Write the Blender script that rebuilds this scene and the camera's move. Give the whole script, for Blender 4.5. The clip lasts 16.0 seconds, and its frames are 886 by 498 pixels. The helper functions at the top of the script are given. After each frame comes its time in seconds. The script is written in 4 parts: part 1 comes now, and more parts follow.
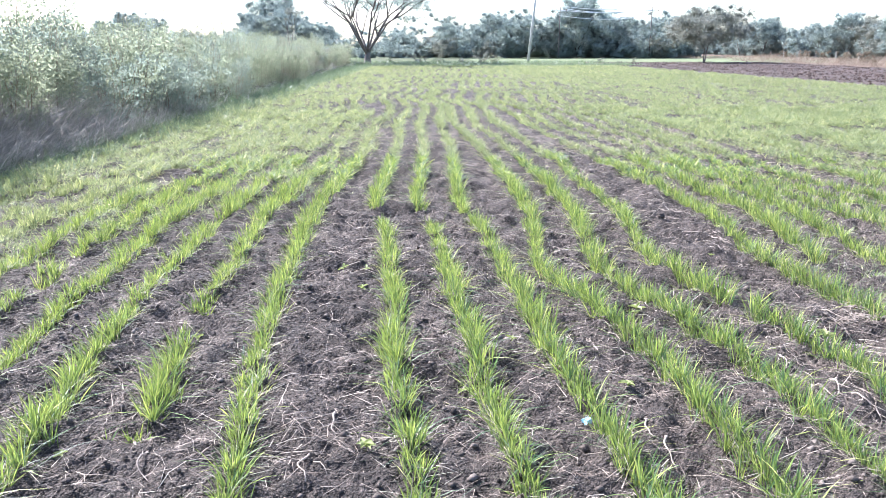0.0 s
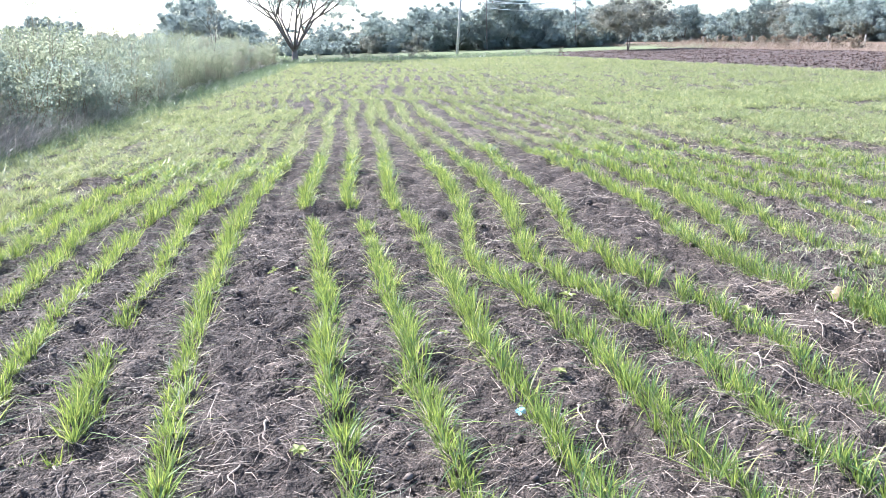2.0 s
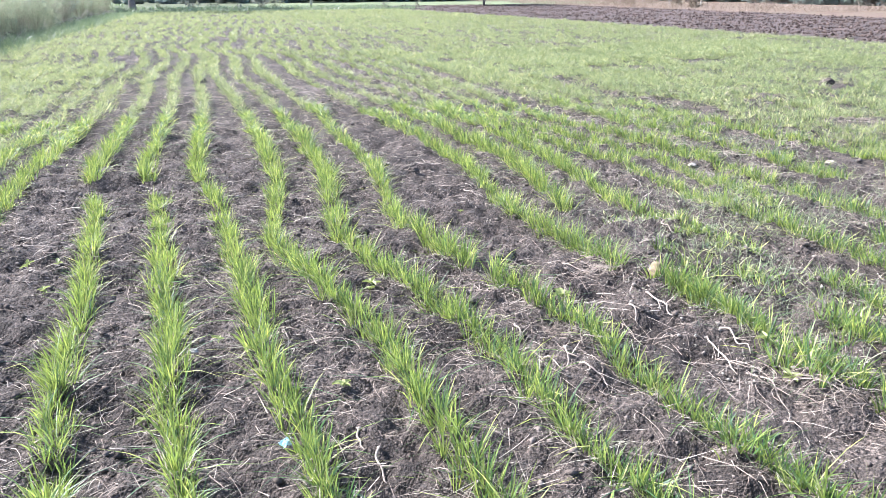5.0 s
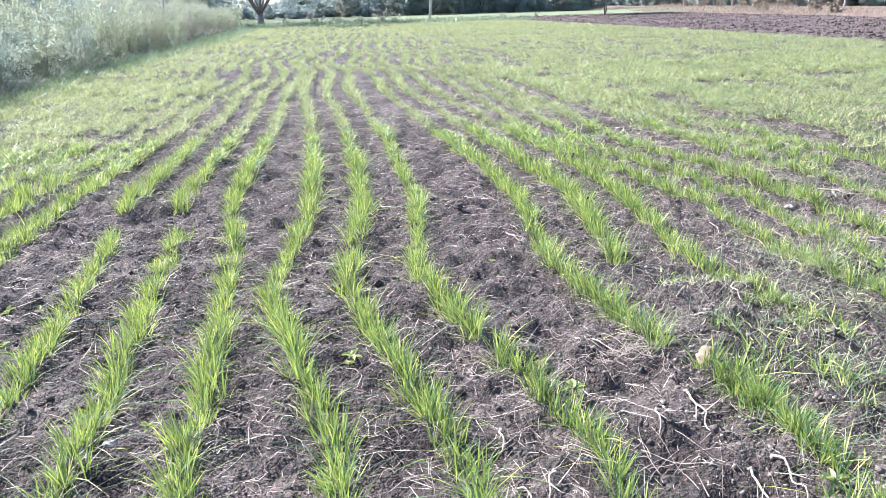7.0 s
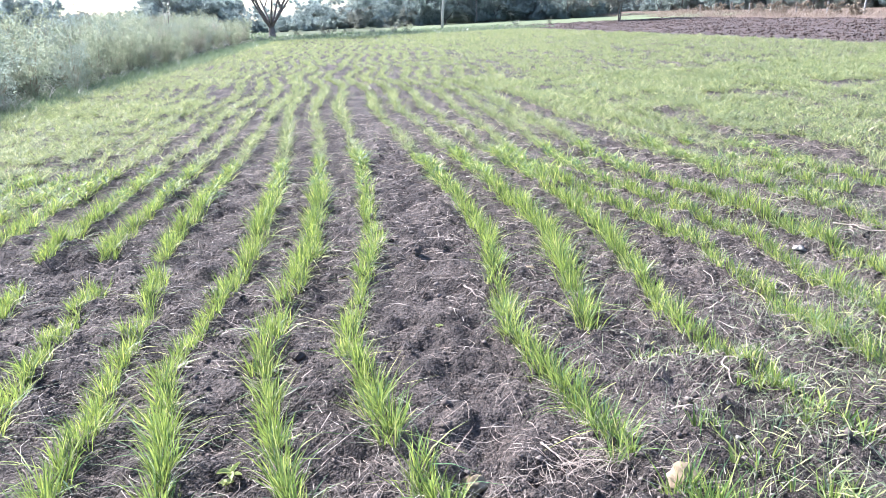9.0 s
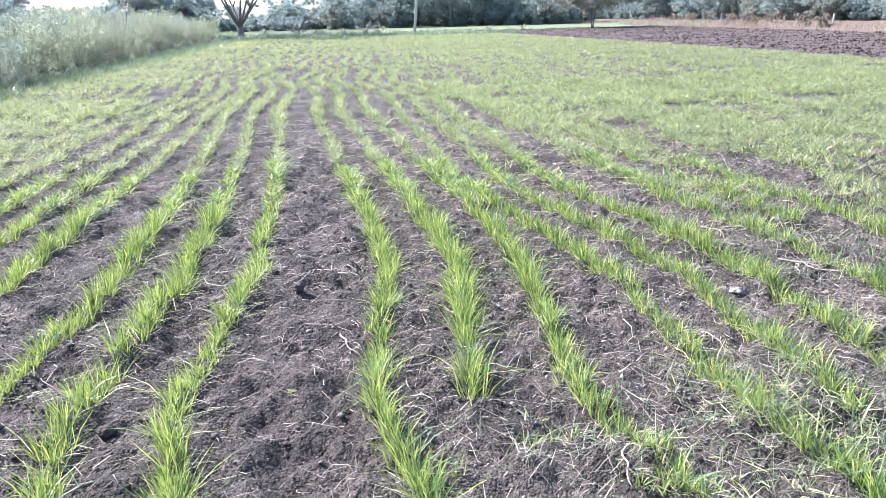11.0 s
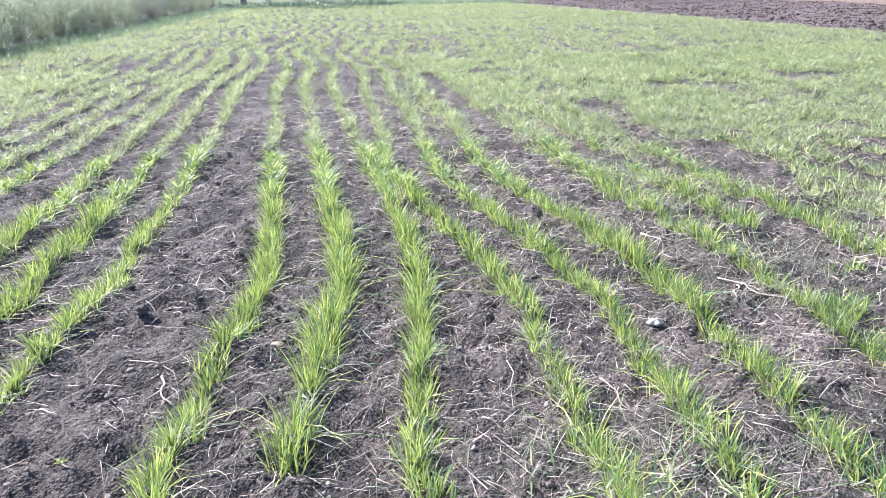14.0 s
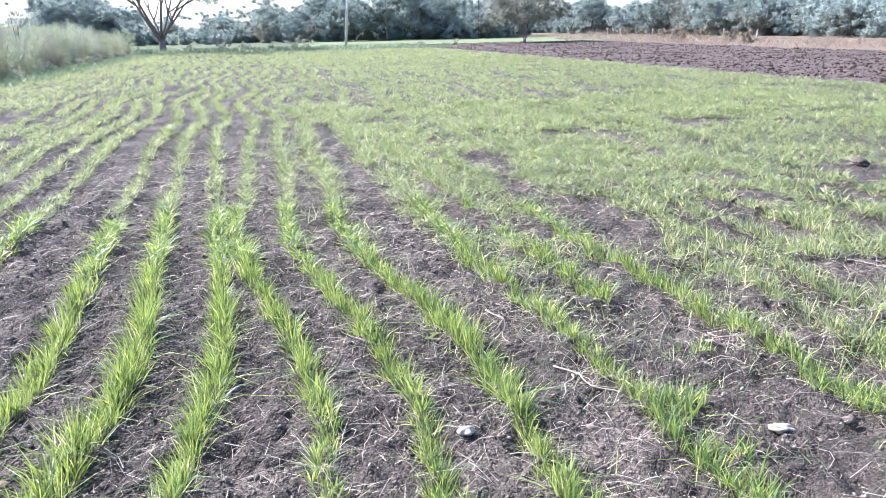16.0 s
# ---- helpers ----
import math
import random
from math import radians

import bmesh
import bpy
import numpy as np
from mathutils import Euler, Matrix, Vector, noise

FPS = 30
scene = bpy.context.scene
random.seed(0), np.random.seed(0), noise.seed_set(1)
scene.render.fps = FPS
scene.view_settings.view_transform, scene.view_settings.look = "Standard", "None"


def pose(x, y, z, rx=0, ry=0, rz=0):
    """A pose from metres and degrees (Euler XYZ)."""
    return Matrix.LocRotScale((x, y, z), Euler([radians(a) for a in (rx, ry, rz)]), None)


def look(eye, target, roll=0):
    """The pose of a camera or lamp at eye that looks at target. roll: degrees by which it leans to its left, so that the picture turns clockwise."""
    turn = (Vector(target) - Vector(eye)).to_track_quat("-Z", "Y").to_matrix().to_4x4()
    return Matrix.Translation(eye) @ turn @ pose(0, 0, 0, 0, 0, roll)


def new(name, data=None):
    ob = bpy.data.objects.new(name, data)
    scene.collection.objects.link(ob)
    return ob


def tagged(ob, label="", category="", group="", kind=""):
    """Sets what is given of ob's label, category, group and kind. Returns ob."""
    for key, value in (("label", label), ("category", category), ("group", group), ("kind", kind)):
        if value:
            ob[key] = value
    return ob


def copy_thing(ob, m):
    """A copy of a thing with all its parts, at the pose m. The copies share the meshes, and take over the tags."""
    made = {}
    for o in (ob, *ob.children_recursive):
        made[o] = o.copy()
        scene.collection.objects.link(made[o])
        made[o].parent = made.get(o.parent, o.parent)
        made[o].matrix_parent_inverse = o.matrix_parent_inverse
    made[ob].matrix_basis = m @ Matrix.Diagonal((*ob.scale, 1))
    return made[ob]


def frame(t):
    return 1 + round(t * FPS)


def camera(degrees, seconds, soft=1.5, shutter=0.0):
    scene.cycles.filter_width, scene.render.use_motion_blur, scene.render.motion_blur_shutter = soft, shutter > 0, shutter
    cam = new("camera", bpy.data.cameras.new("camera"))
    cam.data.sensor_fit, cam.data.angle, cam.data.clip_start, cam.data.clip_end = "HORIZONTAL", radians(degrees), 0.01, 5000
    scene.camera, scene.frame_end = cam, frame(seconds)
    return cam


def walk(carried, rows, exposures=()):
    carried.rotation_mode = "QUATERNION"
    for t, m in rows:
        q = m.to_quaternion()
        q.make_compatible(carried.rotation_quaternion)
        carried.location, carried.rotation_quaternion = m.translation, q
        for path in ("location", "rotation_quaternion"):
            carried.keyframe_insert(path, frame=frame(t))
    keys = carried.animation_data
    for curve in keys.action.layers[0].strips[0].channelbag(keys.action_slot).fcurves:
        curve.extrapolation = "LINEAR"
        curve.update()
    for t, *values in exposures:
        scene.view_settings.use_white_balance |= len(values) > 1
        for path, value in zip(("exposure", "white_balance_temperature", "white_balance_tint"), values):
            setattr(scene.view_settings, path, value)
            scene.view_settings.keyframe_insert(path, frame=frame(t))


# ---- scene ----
cam = camera(61.9, 16.0, soft=0.35)
PATH = [
    (0, (-0.246, 0.456, 1.363), (-0.212, 2.384, 0.834), -0.0),
    (0.5, (-0.246, 0.458, 1.364), (-0.198, 2.388, 0.839), -0.8),
    (1, (-0.231, 0.459, 1.364), (-0.187, 2.384, 0.823), -0.9),
    (1.5, (-0.219, 0.467, 1.364), (-0.079, 2.387, 0.82), -0.9),
    (2, (-0.192, 0.48, 1.362), (0.004, 2.394, 0.817), -1.7),
    (2.5, (-0.127, 0.503, 1.348), (0.208, 2.392, 0.783), -1.5),
    (3, (-0.079, 0.519, 1.349), (0.212, 2.402, 0.741), -1.4),
    (3.5, (-0.017, 0.625, 1.346), (0.403, 2.483, 0.737), -1.0),
    (4, (0.027, 0.783, 1.358), (0.555, 2.609, 0.735), 0.3),
    (4.2, (0.05, 0.808, 1.34), (0.596, 2.613, 0.673), -0.2),
    (6.3, (0.662, 1.219, 1.341), (1.094, 3.058, 0.684), -1.5),
    (6.5, (0.714, 1.284, 1.331), (1.047, 3.132, 0.642), -3.4),
    (7, (0.894, 1.414, 1.372), (1.125, 3.297, 0.738), -1.6),
    (7.5, (0.997, 1.592, 1.361), (1.172, 3.477, 0.716), -2.4),
    (8, (1.065, 1.81, 1.339), (1.308, 3.687, 0.694), -3.2),
    (8.5, (1.204, 1.977, 1.361), (1.391, 3.85, 0.686), -3.3),
    (9, (1.358, 2.038, 1.398), (1.539, 3.934, 0.787), -2.7),
    (9.5, (1.498, 2.176, 1.363), (1.8, 4.076, 0.815), -1.4),
    (9.7, (1.529, 2.295, 1.374), (1.816, 4.187, 0.794), 0.4),
    (11.8, (2.014, 2.767, 1.358), (2.244, 4.659, 0.75), -2.2),
    (12, (2.023, 2.845, 1.367), (2.257, 4.741, 0.774), -1.1),
    (12.5, (2.124, 2.977, 1.381), (2.399, 4.887, 0.854), -1.4),
    (13, (2.204, 3.033, 1.383), (2.492, 4.942, 0.859), -2.7),
    (13.5, (2.405, 3.109, 1.362), (2.561, 5.021, 0.796), -1.5),
    (13.6, (2.442, 3.124, 1.363), (2.559, 5.012, 0.715), -1.6),
    (14, (2.568, 3.141, 1.371), (2.781, 5.011, 0.693), -1.0),
    (14.5, (2.686, 3.216, 1.374), (2.873, 5.094, 0.712), -2.1),
    (15, (2.872, 3.367, 1.402), (3.175, 5.255, 0.815), 1.2),
    (15.5, (3.0, 3.443, 1.406), (3.431, 5.306, 0.821), -1.1),
    (16, (3.213, 3.512, 1.425), (3.597, 5.388, 0.848), -1.1),
]
walk(cam, [(t, look(eye, aim, roll)) for t, eye, aim, roll in PATH], [(0, 2.14, 5780, 14.4), (4, 2.12, 5900, 12.6), (8, 2.15, 5770, 14.8), (12.5, 2.13, 5720, 15), (16, 2.1, 5710, 14.9)])

# ---------------------------------------------------------------- light
SUN_FROM = Vector((-0.6, 0.46, 0.68)).normalized()
world = bpy.data.worlds.new("sky")
scene.world = world
world.use_nodes = True
sky = world.node_tree.nodes.new("ShaderNodeTexSky")
sky.sky_type, sky.sun_disc = "NISHITA", False
sky.sun_elevation = math.asin(SUN_FROM.z)
sky.sun_rotation = math.atan2(SUN_FROM.x, SUN_FROM.y)
sky.air_density, sky.dust_density, sky.ozone_density = 1.0, 1.2, 1.5
backing = world.node_tree.nodes["Background"]
backing.inputs["Strength"].default_value = 0.1
world.node_tree.links.new(sky.outputs["Color"], backing.inputs["Color"])
sun_data = bpy.data.lights.new("sun", "SUN")
sun_data.energy, sun_data.angle, sun_data.color = 5.0, radians(0.6), (1.0, 0.96, 0.9)
sun = new("sun", sun_data)
sun.matrix_world = look(SUN_FROM * 50, (0, 0, 0))

# ---------------------------------------------------------------- materials


def shader(name):
    m = bpy.data.materials.new(name)
    m.use_nodes = True
    nt = m.node_tree
    return m, nt, nt.nodes["Principled BSDF"]


def ramp(nt, source, stops):
    r = nt.nodes.new("ShaderNodeValToRGB")
    while len(r.color_ramp.elements) < len(stops):
        r.color_ramp.elements.new(0.5)
    for e, (at, c) in zip(r.color_ramp.elements, stops):
        e.position, e.color = at, (*c, 1)
    nt.links.new(source, r.inputs["Fac"])
    return r.outputs["Color"]


def grain(nt, scale, detail=5.0, rough=0.6, kind="ShaderNodeTexNoise"):
    co = nt.nodes.new("ShaderNodeTexCoord")
    n = nt.nodes.new(kind)
    n.inputs["Scale"].default_value = scale
    if kind == "ShaderNodeTexNoise":
        n.inputs["Detail"].default_value, n.inputs["Roughness"].default_value = detail, rough
    nt.links.new(co.outputs["Object"], n.inputs["Vector"])
    return n


def mixed(nt, a, b, fac, mode="MIX"):
    m = nt.nodes.new("ShaderNodeMix")
    m.data_type, m.blend_type = "RGBA", mode
    for socket, value in ((m.inputs[0], fac), (m.inputs[6], a), (m.inputs[7], b)):
        if isinstance(value, bpy.types.NodeSocket):
            nt.links.new(value, socket)
        elif isinstance(value, tuple):
            socket.default_value = (*value, 1)
        else:
            socket.default_value = value
    return m.outputs[2]


def bumped(nt, bsdf, heights):
    normal = None
    for height, strength, distance in heights:
        b = nt.nodes.new("ShaderNodeBump")
        b.inputs["Strength"].default_value, b.inputs["Distance"].default_value = strength, distance
        nt.links.new(height, b.inputs["Height"])
        if normal:
            nt.links.new(normal, b.inputs["Normal"])
        normal = b.outputs["Normal"]
    nt.links.new(normal, bsdf.inputs["Normal"])


def leaf_material(name, stops, through_colour, share=0.45, rough=0.45, crown=None, plants=0.0):
    """Thin leaf: a varied front and light that shines through."""
    m, nt, bsdf = shader(name)
    geo = nt.nodes.new("ShaderNodeNewGeometry")
    colour = ramp(nt, geo.outputs["Random Per Island"], stops)
    big = grain(nt, 0.55, 3)
    colour = mixed(nt, colour, ramp(nt, big.outputs["Fac"], [(0.3, (0.72, 0.74, 0.7)), (0.7, (1.2, 1.15, 1.1))]), 1.0, "MULTIPLY")
    if plants:
        # Tone differs from plant to plant; its dark spots stand for shade between plants.
        colour = mixed(nt, colour, ramp(nt, grain(nt, plants, 2, 0.7).outputs["Fac"], [(0.36, (0.42, 0.5, 0.5)), (0.5, (0.95, 0.97, 0.95)), (0.66, (1.4, 1.3, 1.25))]), 1.0, "MULTIPLY")
    nt.links.new(colour, bsdf.inputs["Base Color"])
    bsdf.inputs["Roughness"].default_value = rough
    bsdf.inputs["Specular IOR Level"].default_value = 0.12 if crown else 0.5
    glow = nt.nodes.new("ShaderNodeBsdfTranslucent")
    nt.links.new(mixed(nt, colour, through_colour, 0.6), glow.inputs["Color"])
    if crown:
        # Leaves of a clump face mostly outwards from it.
        out, turn = nt.nodes.new("ShaderNodeAttribute"), nt.nodes.new("ShaderNodeVectorTransform")
        unit, plus, total = nt.nodes.new("ShaderNodeVectorMath"), nt.nodes.new("ShaderNodeVectorMath"), nt.nodes.new("ShaderNodeVectorMath")
        unit.operation, plus.operation, total.operation = "NORMALIZE", "MULTIPLY_ADD", "NORMALIZE"
        out.attribute_name = "outward"
        turn.vector_type, turn.convert_from, turn.convert_to = "NORMAL", "OBJECT", "WORLD"
        nt.links.new(out.outputs["Vector"], turn.inputs[0])
        nt.links.new(turn.outputs[0], unit.inputs[0])
        nt.links.new(unit.outputs[0], plus.inputs[0])
        plus.inputs[1].default_value = (crown, crown, crown)
        nt.links.new(geo.outputs["Normal"], plus.inputs[2])
        nt.links.new(plus.outputs[0], total.inputs[0])
        for node in (bsdf, glow):
            nt.links.new(total.outputs[0], node.inputs["Normal"])
    both = nt.nodes.new("ShaderNodeMixShader")
    both.inputs[0].default_value = share
    nt.links.new(bsdf.outputs[0], both.inputs[1])
    nt.links.new(glow.outputs[0], both.inputs[2])
    nt.links.new(both.outputs[0], nt.nodes["Material Output"].inputs["Surface"])
    return m


def soil_material(name, dark, mid, light, crumb=55.0):
    """Crumbly clay: damp and dry patches, crumbs, and shade painted into pits and cracks."""
    m, nt, bsdf = shader(name)
    wide, fine = grain(nt, 1.7, 6, 0.65), grain(nt, crumb, 6, 0.75)
    colour = ramp(nt, wide.outputs["Fac"], [(0.3, dark), (0.52, mid), (0.75, light)])
    # Light and shade of the crumbs painted in: low spots dark, high spots pale.
    colour = mixed(nt, colour, ramp(nt, fine.outputs["Fac"], [(0.32, (0.35, 0.34, 0.34)), (0.5, (0.95, 0.94, 0.93)), (0.68, (1.9, 1.86, 1.84))]), 1.0, "MULTIPLY")
    warp = grain(nt, crumb * 0.4, 3)
    heights = [(grain(nt, crumb * 0.45, 8, 0.75).outputs["Fac"], 1.0, 0.06), (fine.outputs["Fac"], 1.0, 0.025)]
    for scale, deep, feature, low, share in ((0.2, 0.018, "DISTANCE_TO_EDGE", 0.35, 0.5), (1.3, 0.012, "F1", 1.0, 0.0), (2.9, 0.006, "F1", 1.0, 0.0)):
        v = nt.nodes.new("ShaderNodeTexVoronoi")
        v.feature = feature
        v.inputs["Scale"].default_value = crumb * scale
        co = nt.nodes.new("ShaderNodeTexCoord")
        shift = nt.nodes.new("ShaderNodeVectorMath")
        shift.operation = "MULTIPLY_ADD"
        shift.inputs[1].default_value = (0.5 / (crumb * scale),) * 3
        nt.links.new(warp.outputs["Color"], shift.inputs[0])
        nt.links.new(co.outputs["Object"], shift.inputs[2])
        nt.links.new(shift.outputs[0], v.inputs["Vector"])
        if feature == "F1":
            heights.append((ramp(nt, v.outputs["Distance"], [(0.0, (1, 1, 1)), (0.75, (0, 0, 0))]), 1.0, deep))
            tone = ramp(nt, v.outputs["Color"], [(0.15, (0.62, 0.61, 0.6)), (0.5, (0.95, 0.94, 0.93)), (0.85, (1.5, 1.47, 1.45))])
            colour = mixed(nt, colour, tone, 0.7, "MULTIPLY")
        else:
            # Crack shade goes into the colour, on top of the cracks' own relief.
            edge = ramp(nt, v.outputs["Distance"], [(0.0, (low,) * 3), (0.05, (1, 1, 1))])
            colour = mixed(nt, colour, edge, share, "MULTIPLY")
            heights.append((edge, 0.6, deep))
    nt.links.new(colour, bsdf.inputs["Base Color"])
    bsdf.inputs["Roughness"].default_value = 0.85
    bsdf.inputs["Specular IOR Level"].default_value = 0.35
    bumped(nt, bsdf, heights)
    return m


def plain_material(name, stops, scale, rough=0.8, relief=0.4, distance=0.01, island=False):
    m, nt, bsdf = shader(name)
    n = grain(nt, scale, 6, 0.65)
    if island:
        geo = nt.nodes.new("ShaderNodeNewGeometry")
        colour = ramp(nt, geo.outputs["Random Per Island"], stops)
        colour = mixed(nt, colour, ramp(nt, n.outputs["Fac"], [(0.3, (0.75, 0.75, 0.75)), (0.7, (1.15, 1.15, 1.15))]), 1.0, "MULTIPLY")
    else:
        colour = ramp(nt, n.outputs["Fac"], stops)
    nt.links.new(colour, bsdf.inputs["Base Color"])
    bsdf.inputs["Roughness"].default_value = rough
    if rough > 0.84:
        bsdf.inputs["Specular IOR Level"].default_value = 0.1
    bumped(nt, bsdf, [(grain(nt, scale * 3, 6, 0.7).outputs["Fac"], relief, distance)])
    return m


SOIL = soil_material("black_soil", (0.044, 0.035, 0.031), (0.1, 0.082, 0.072), (0.205, 0.17, 0.15))
PLOUGHED = soil_material("ploughed_soil", (0.034, 0.024, 0.02), (0.064, 0.045, 0.038), (0.12, 0.088, 0.075), 9.0)
VERGE = plain_material("dry_verge", [(0.3, (0.05, 0.062, 0.036)), (0.5, (0.08, 0.092, 0.052)), (0.7, (0.125, 0.125, 0.08))], 2.2, 0.9, 0.8, 0.05)
SCRUB = plain_material("dry_scrub_land", [(0.3, (0.09, 0.06, 0.045)), (0.5, (0.125, 0.09, 0.068)), (0.72, (0.13, 0.115, 0.08))], 0.6, 0.9, 0.8, 0.06)
GREENFIELD = plain_material("far_green_field", [(0.3, (0.1, 0.12, 0.066)), (0.6, (0.14, 0.16, 0.09)), (0.75, (0.185, 0.19, 0.12))], 1.2, 0.9, 0.8, 0.05)
CLOD = plain_material("clod_soil", [(0.0, (0.06, 0.049, 0.043)), (0.6, (0.12, 0.099, 0.087)), (1.0, (0.215, 0.18, 0.158))], 30, 0.95, 0.8, 0.01, True)
DRYCRUMB = plain_material("dry_crumb_soil", [(0.0, (0.14, 0.12, 0.105)), (0.6, (0.22, 0.195, 0.17)), (1.0, (0.32, 0.29, 0.25))], 30, 0.95, 0.8, 0.01, True)
WITHERED = leaf_material("withered_blade", [(0.0, (0.12, 0.15, 0.09)), (0.5, (0.235, 0.27, 0.165)), (1.0, (0.44, 0.43, 0.31))], (0.31, 0.36, 0.19), 0.3, 0.6)
DEADLEAF = leaf_material("dead_wheat_leaf", [(0.0, (0.16, 0.14, 0.1)), (0.5, (0.32, 0.295, 0.23)), (1.0, (0.49, 0.46, 0.38))], (0.4, 0.37, 0.28), 0.25, 0.6)
PLOUGHCLOD = plain_material("ploughed_clod", [(0.0, (0.032, 0.023, 0.02)), (0.6, (0.072, 0.051, 0.043)), (1.0, (0.15, 0.112, 0.096))], 6, 0.95, 0.8, 0.02, True)
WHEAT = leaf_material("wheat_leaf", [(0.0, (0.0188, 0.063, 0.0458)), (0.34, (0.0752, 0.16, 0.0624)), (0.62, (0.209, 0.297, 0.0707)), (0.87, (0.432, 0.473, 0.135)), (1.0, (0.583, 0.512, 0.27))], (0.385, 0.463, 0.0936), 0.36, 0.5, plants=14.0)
# Leaf of thin wheat, and of far wheat with haze put into its colour.
PALEWHEAT = leaf_material("hazed_thin_wheat_leaf", [(0.0, (0.0255, 0.0547, 0.0359)), (0.34, (0.111, 0.16, 0.0782)), (0.67, (0.255, 0.298, 0.125)), (0.92, (0.488, 0.488, 0.238)), (1.0, (0.646, 0.558, 0.359))], (0.434, 0.473, 0.18), 0.38, 0.58, plants=8.0)
WEED = leaf_material("weed_leaf", [(0.0, (0.17, 0.23, 0.08)), (1.0, (0.33, 0.34, 0.14))], (0.34, 0.4, 0.11), 0.3, 0.6)
STRAW = plain_material("dry_straw", [(0.0, (0.127, 0.0925, 0.0733)), (0.4, (0.248, 0.195, 0.16)), (0.8, (0.37, 0.306, 0.256)), (1.0, (0.497, 0.432, 0.367))], 60, 0.8, 0.3, 0.002, True)
DRYGRASS = leaf_material("dry_grass", [(0.0, (0.105, 0.0952, 0.0905)), (0.5, (0.252, 0.229, 0.212)), (1.0, (0.525, 0.499, 0.457))], (0.42, 0.394, 0.351), 0.45, 0.7)
REDGRASS = leaf_material("red_dry_grass", [(0.0, (0.15, 0.11, 0.085)), (0.6, (0.24, 0.185, 0.145)), (1.0, (0.34, 0.28, 0.225))], (0.28, 0.215, 0.165), 0.35, 0.7)
REDLEAF = leaf_material("red_dry_leaf", [(0.0, (0.14, 0.105, 0.08)), (0.5, (0.23, 0.18, 0.14)), (1.0, (0.34, 0.29, 0.22))], (0.26, 0.2, 0.15), 0.3, 0.8, 0.8)
VERGEGRASS = leaf_material("verge_grass", [(0.0, (0.07, 0.11, 0.075)), (0.6, (0.125, 0.175, 0.105)), (1.0, (0.26, 0.28, 0.17))], (0.22, 0.3, 0.13), 0.35, 0.4)
SHRUBLEAF = leaf_material("shrub_leaf", [(0.0, (0.158, 0.187, 0.133)), (0.45, (0.235, 0.266, 0.187)), (0.8, (0.332, 0.353, 0.254)), (1.0, (0.469, 0.474, 0.342))], (0.418, 0.458, 0.311), 0.62, 0.75, 0.7)
BLUELEAF = leaf_material("blue_green_shrub_leaf", [(0.0, (0.16, 0.199, 0.17)), (0.5, (0.215, 0.261, 0.221)), (0.85, (0.28, 0.321, 0.274)), (1.0, (0.4, 0.428, 0.363))], (0.37, 0.428, 0.349), 0.62, 0.75, 0.7)
DRYLEAF = leaf_material("dry_shrub_leaf", [(0.0, (0.2, 0.18, 0.14)), (0.5, (0.34, 0.32, 0.26)), (1.0, (0.58, 0.56, 0.48))], (0.42, 0.39, 0.3), 0.3, 0.6, 0.6)
# Blue-grey haze of the distance is put into these leaf colours.
TREELEAF = leaf_material("hazed_tree_leaf", [(0.0, (0.322, 0.387, 0.389)), (0.6, (0.374, 0.44, 0.431)), (1.0, (0.426, 0.482, 0.452))], (0.437, 0.509, 0.467), 0.55, 0.95, 1.2)
# Dusty grey-green, lifted further by painted haze.
PALELEAF = leaf_material("dusty_hazed_leaf", [(0.0, (0.27, 0.29, 0.27)), (0.6, (0.35, 0.36, 0.325)), (1.0, (0.43, 0.43, 0.37))], (0.42, 0.43, 0.36), 0.5, 0.95, 1.2)
BARK = plain_material("bark", [(0.3, (0.1, 0.085, 0.08)), (0.55, (0.17, 0.145, 0.135)), (0.75, (0.25, 0.22, 0.2))], 6, 0.9, 0.9, 0.03)
TWIG = plain_material("dry_stem", [(0.0, (0.2, 0.17, 0.12)), (0.6, (0.3, 0.26, 0.19)), (1.0, (0.42, 0.37, 0.28))], 20, 0.85, 0.5, 0.004, True)
TANSTONE = plain_material("tan_stone", [(0.3, (0.15, 0.11, 0.07)), (0.55, (0.25, 0.195, 0.13)), (0.72, (0.33, 0.27, 0.2))], 16, 0.85, 0.7, 0.008)
WHITESTONE = plain_material("white_stone", [(0.3, (0.2, 0.17, 0.14)), (0.55, (0.34, 0.3, 0.25)), (0.72, (0.45, 0.41, 0.36))], 22, 0.8, 0.6, 0.006)
BUFFSTONE = plain_material("buff_stone", [(0.3, (0.24, 0.19, 0.14)), (0.55, (0.35, 0.295, 0.23)), (0.72, (0.42, 0.365, 0.3))], 18, 0.8, 0.5, 0.006)
CONCRETE = plain_material("pole_concrete", [(0.3, (0.42, 0.4, 0.37)), (0.6, (0.56, 0.54, 0.5)), (0.75, (0.65, 0.63, 0.6))], 5, 0.85, 0.4, 0.01)
POSTSTONE = plain_material("post_stone", [(0.3, (0.28, 0.26, 0.24)), (0.7, (0.42, 0.39, 0.36))], 7, 0.9, 0.5, 0.01)
WIRE = plain_material("aluminium_wire", [(0.3, (0.7, 0.7, 0.7)), (0.7, (0.82, 0.82, 0.82))], 8, 0.4, 0.1, 0.002)
STEEL = plain_material("galvanised_steel", [(0.3, (0.4, 0.4, 0.4)), (0.7, (0.55, 0.55, 0.55))], 9, 0.5, 0.2, 0.004)
CERAMIC = plain_material("brown_ceramic", [(0.3, (0.2, 0.09, 0.05)), (0.7, (0.3, 0.14, 0.08))], 9, 0.25, 0.1, 0.002)
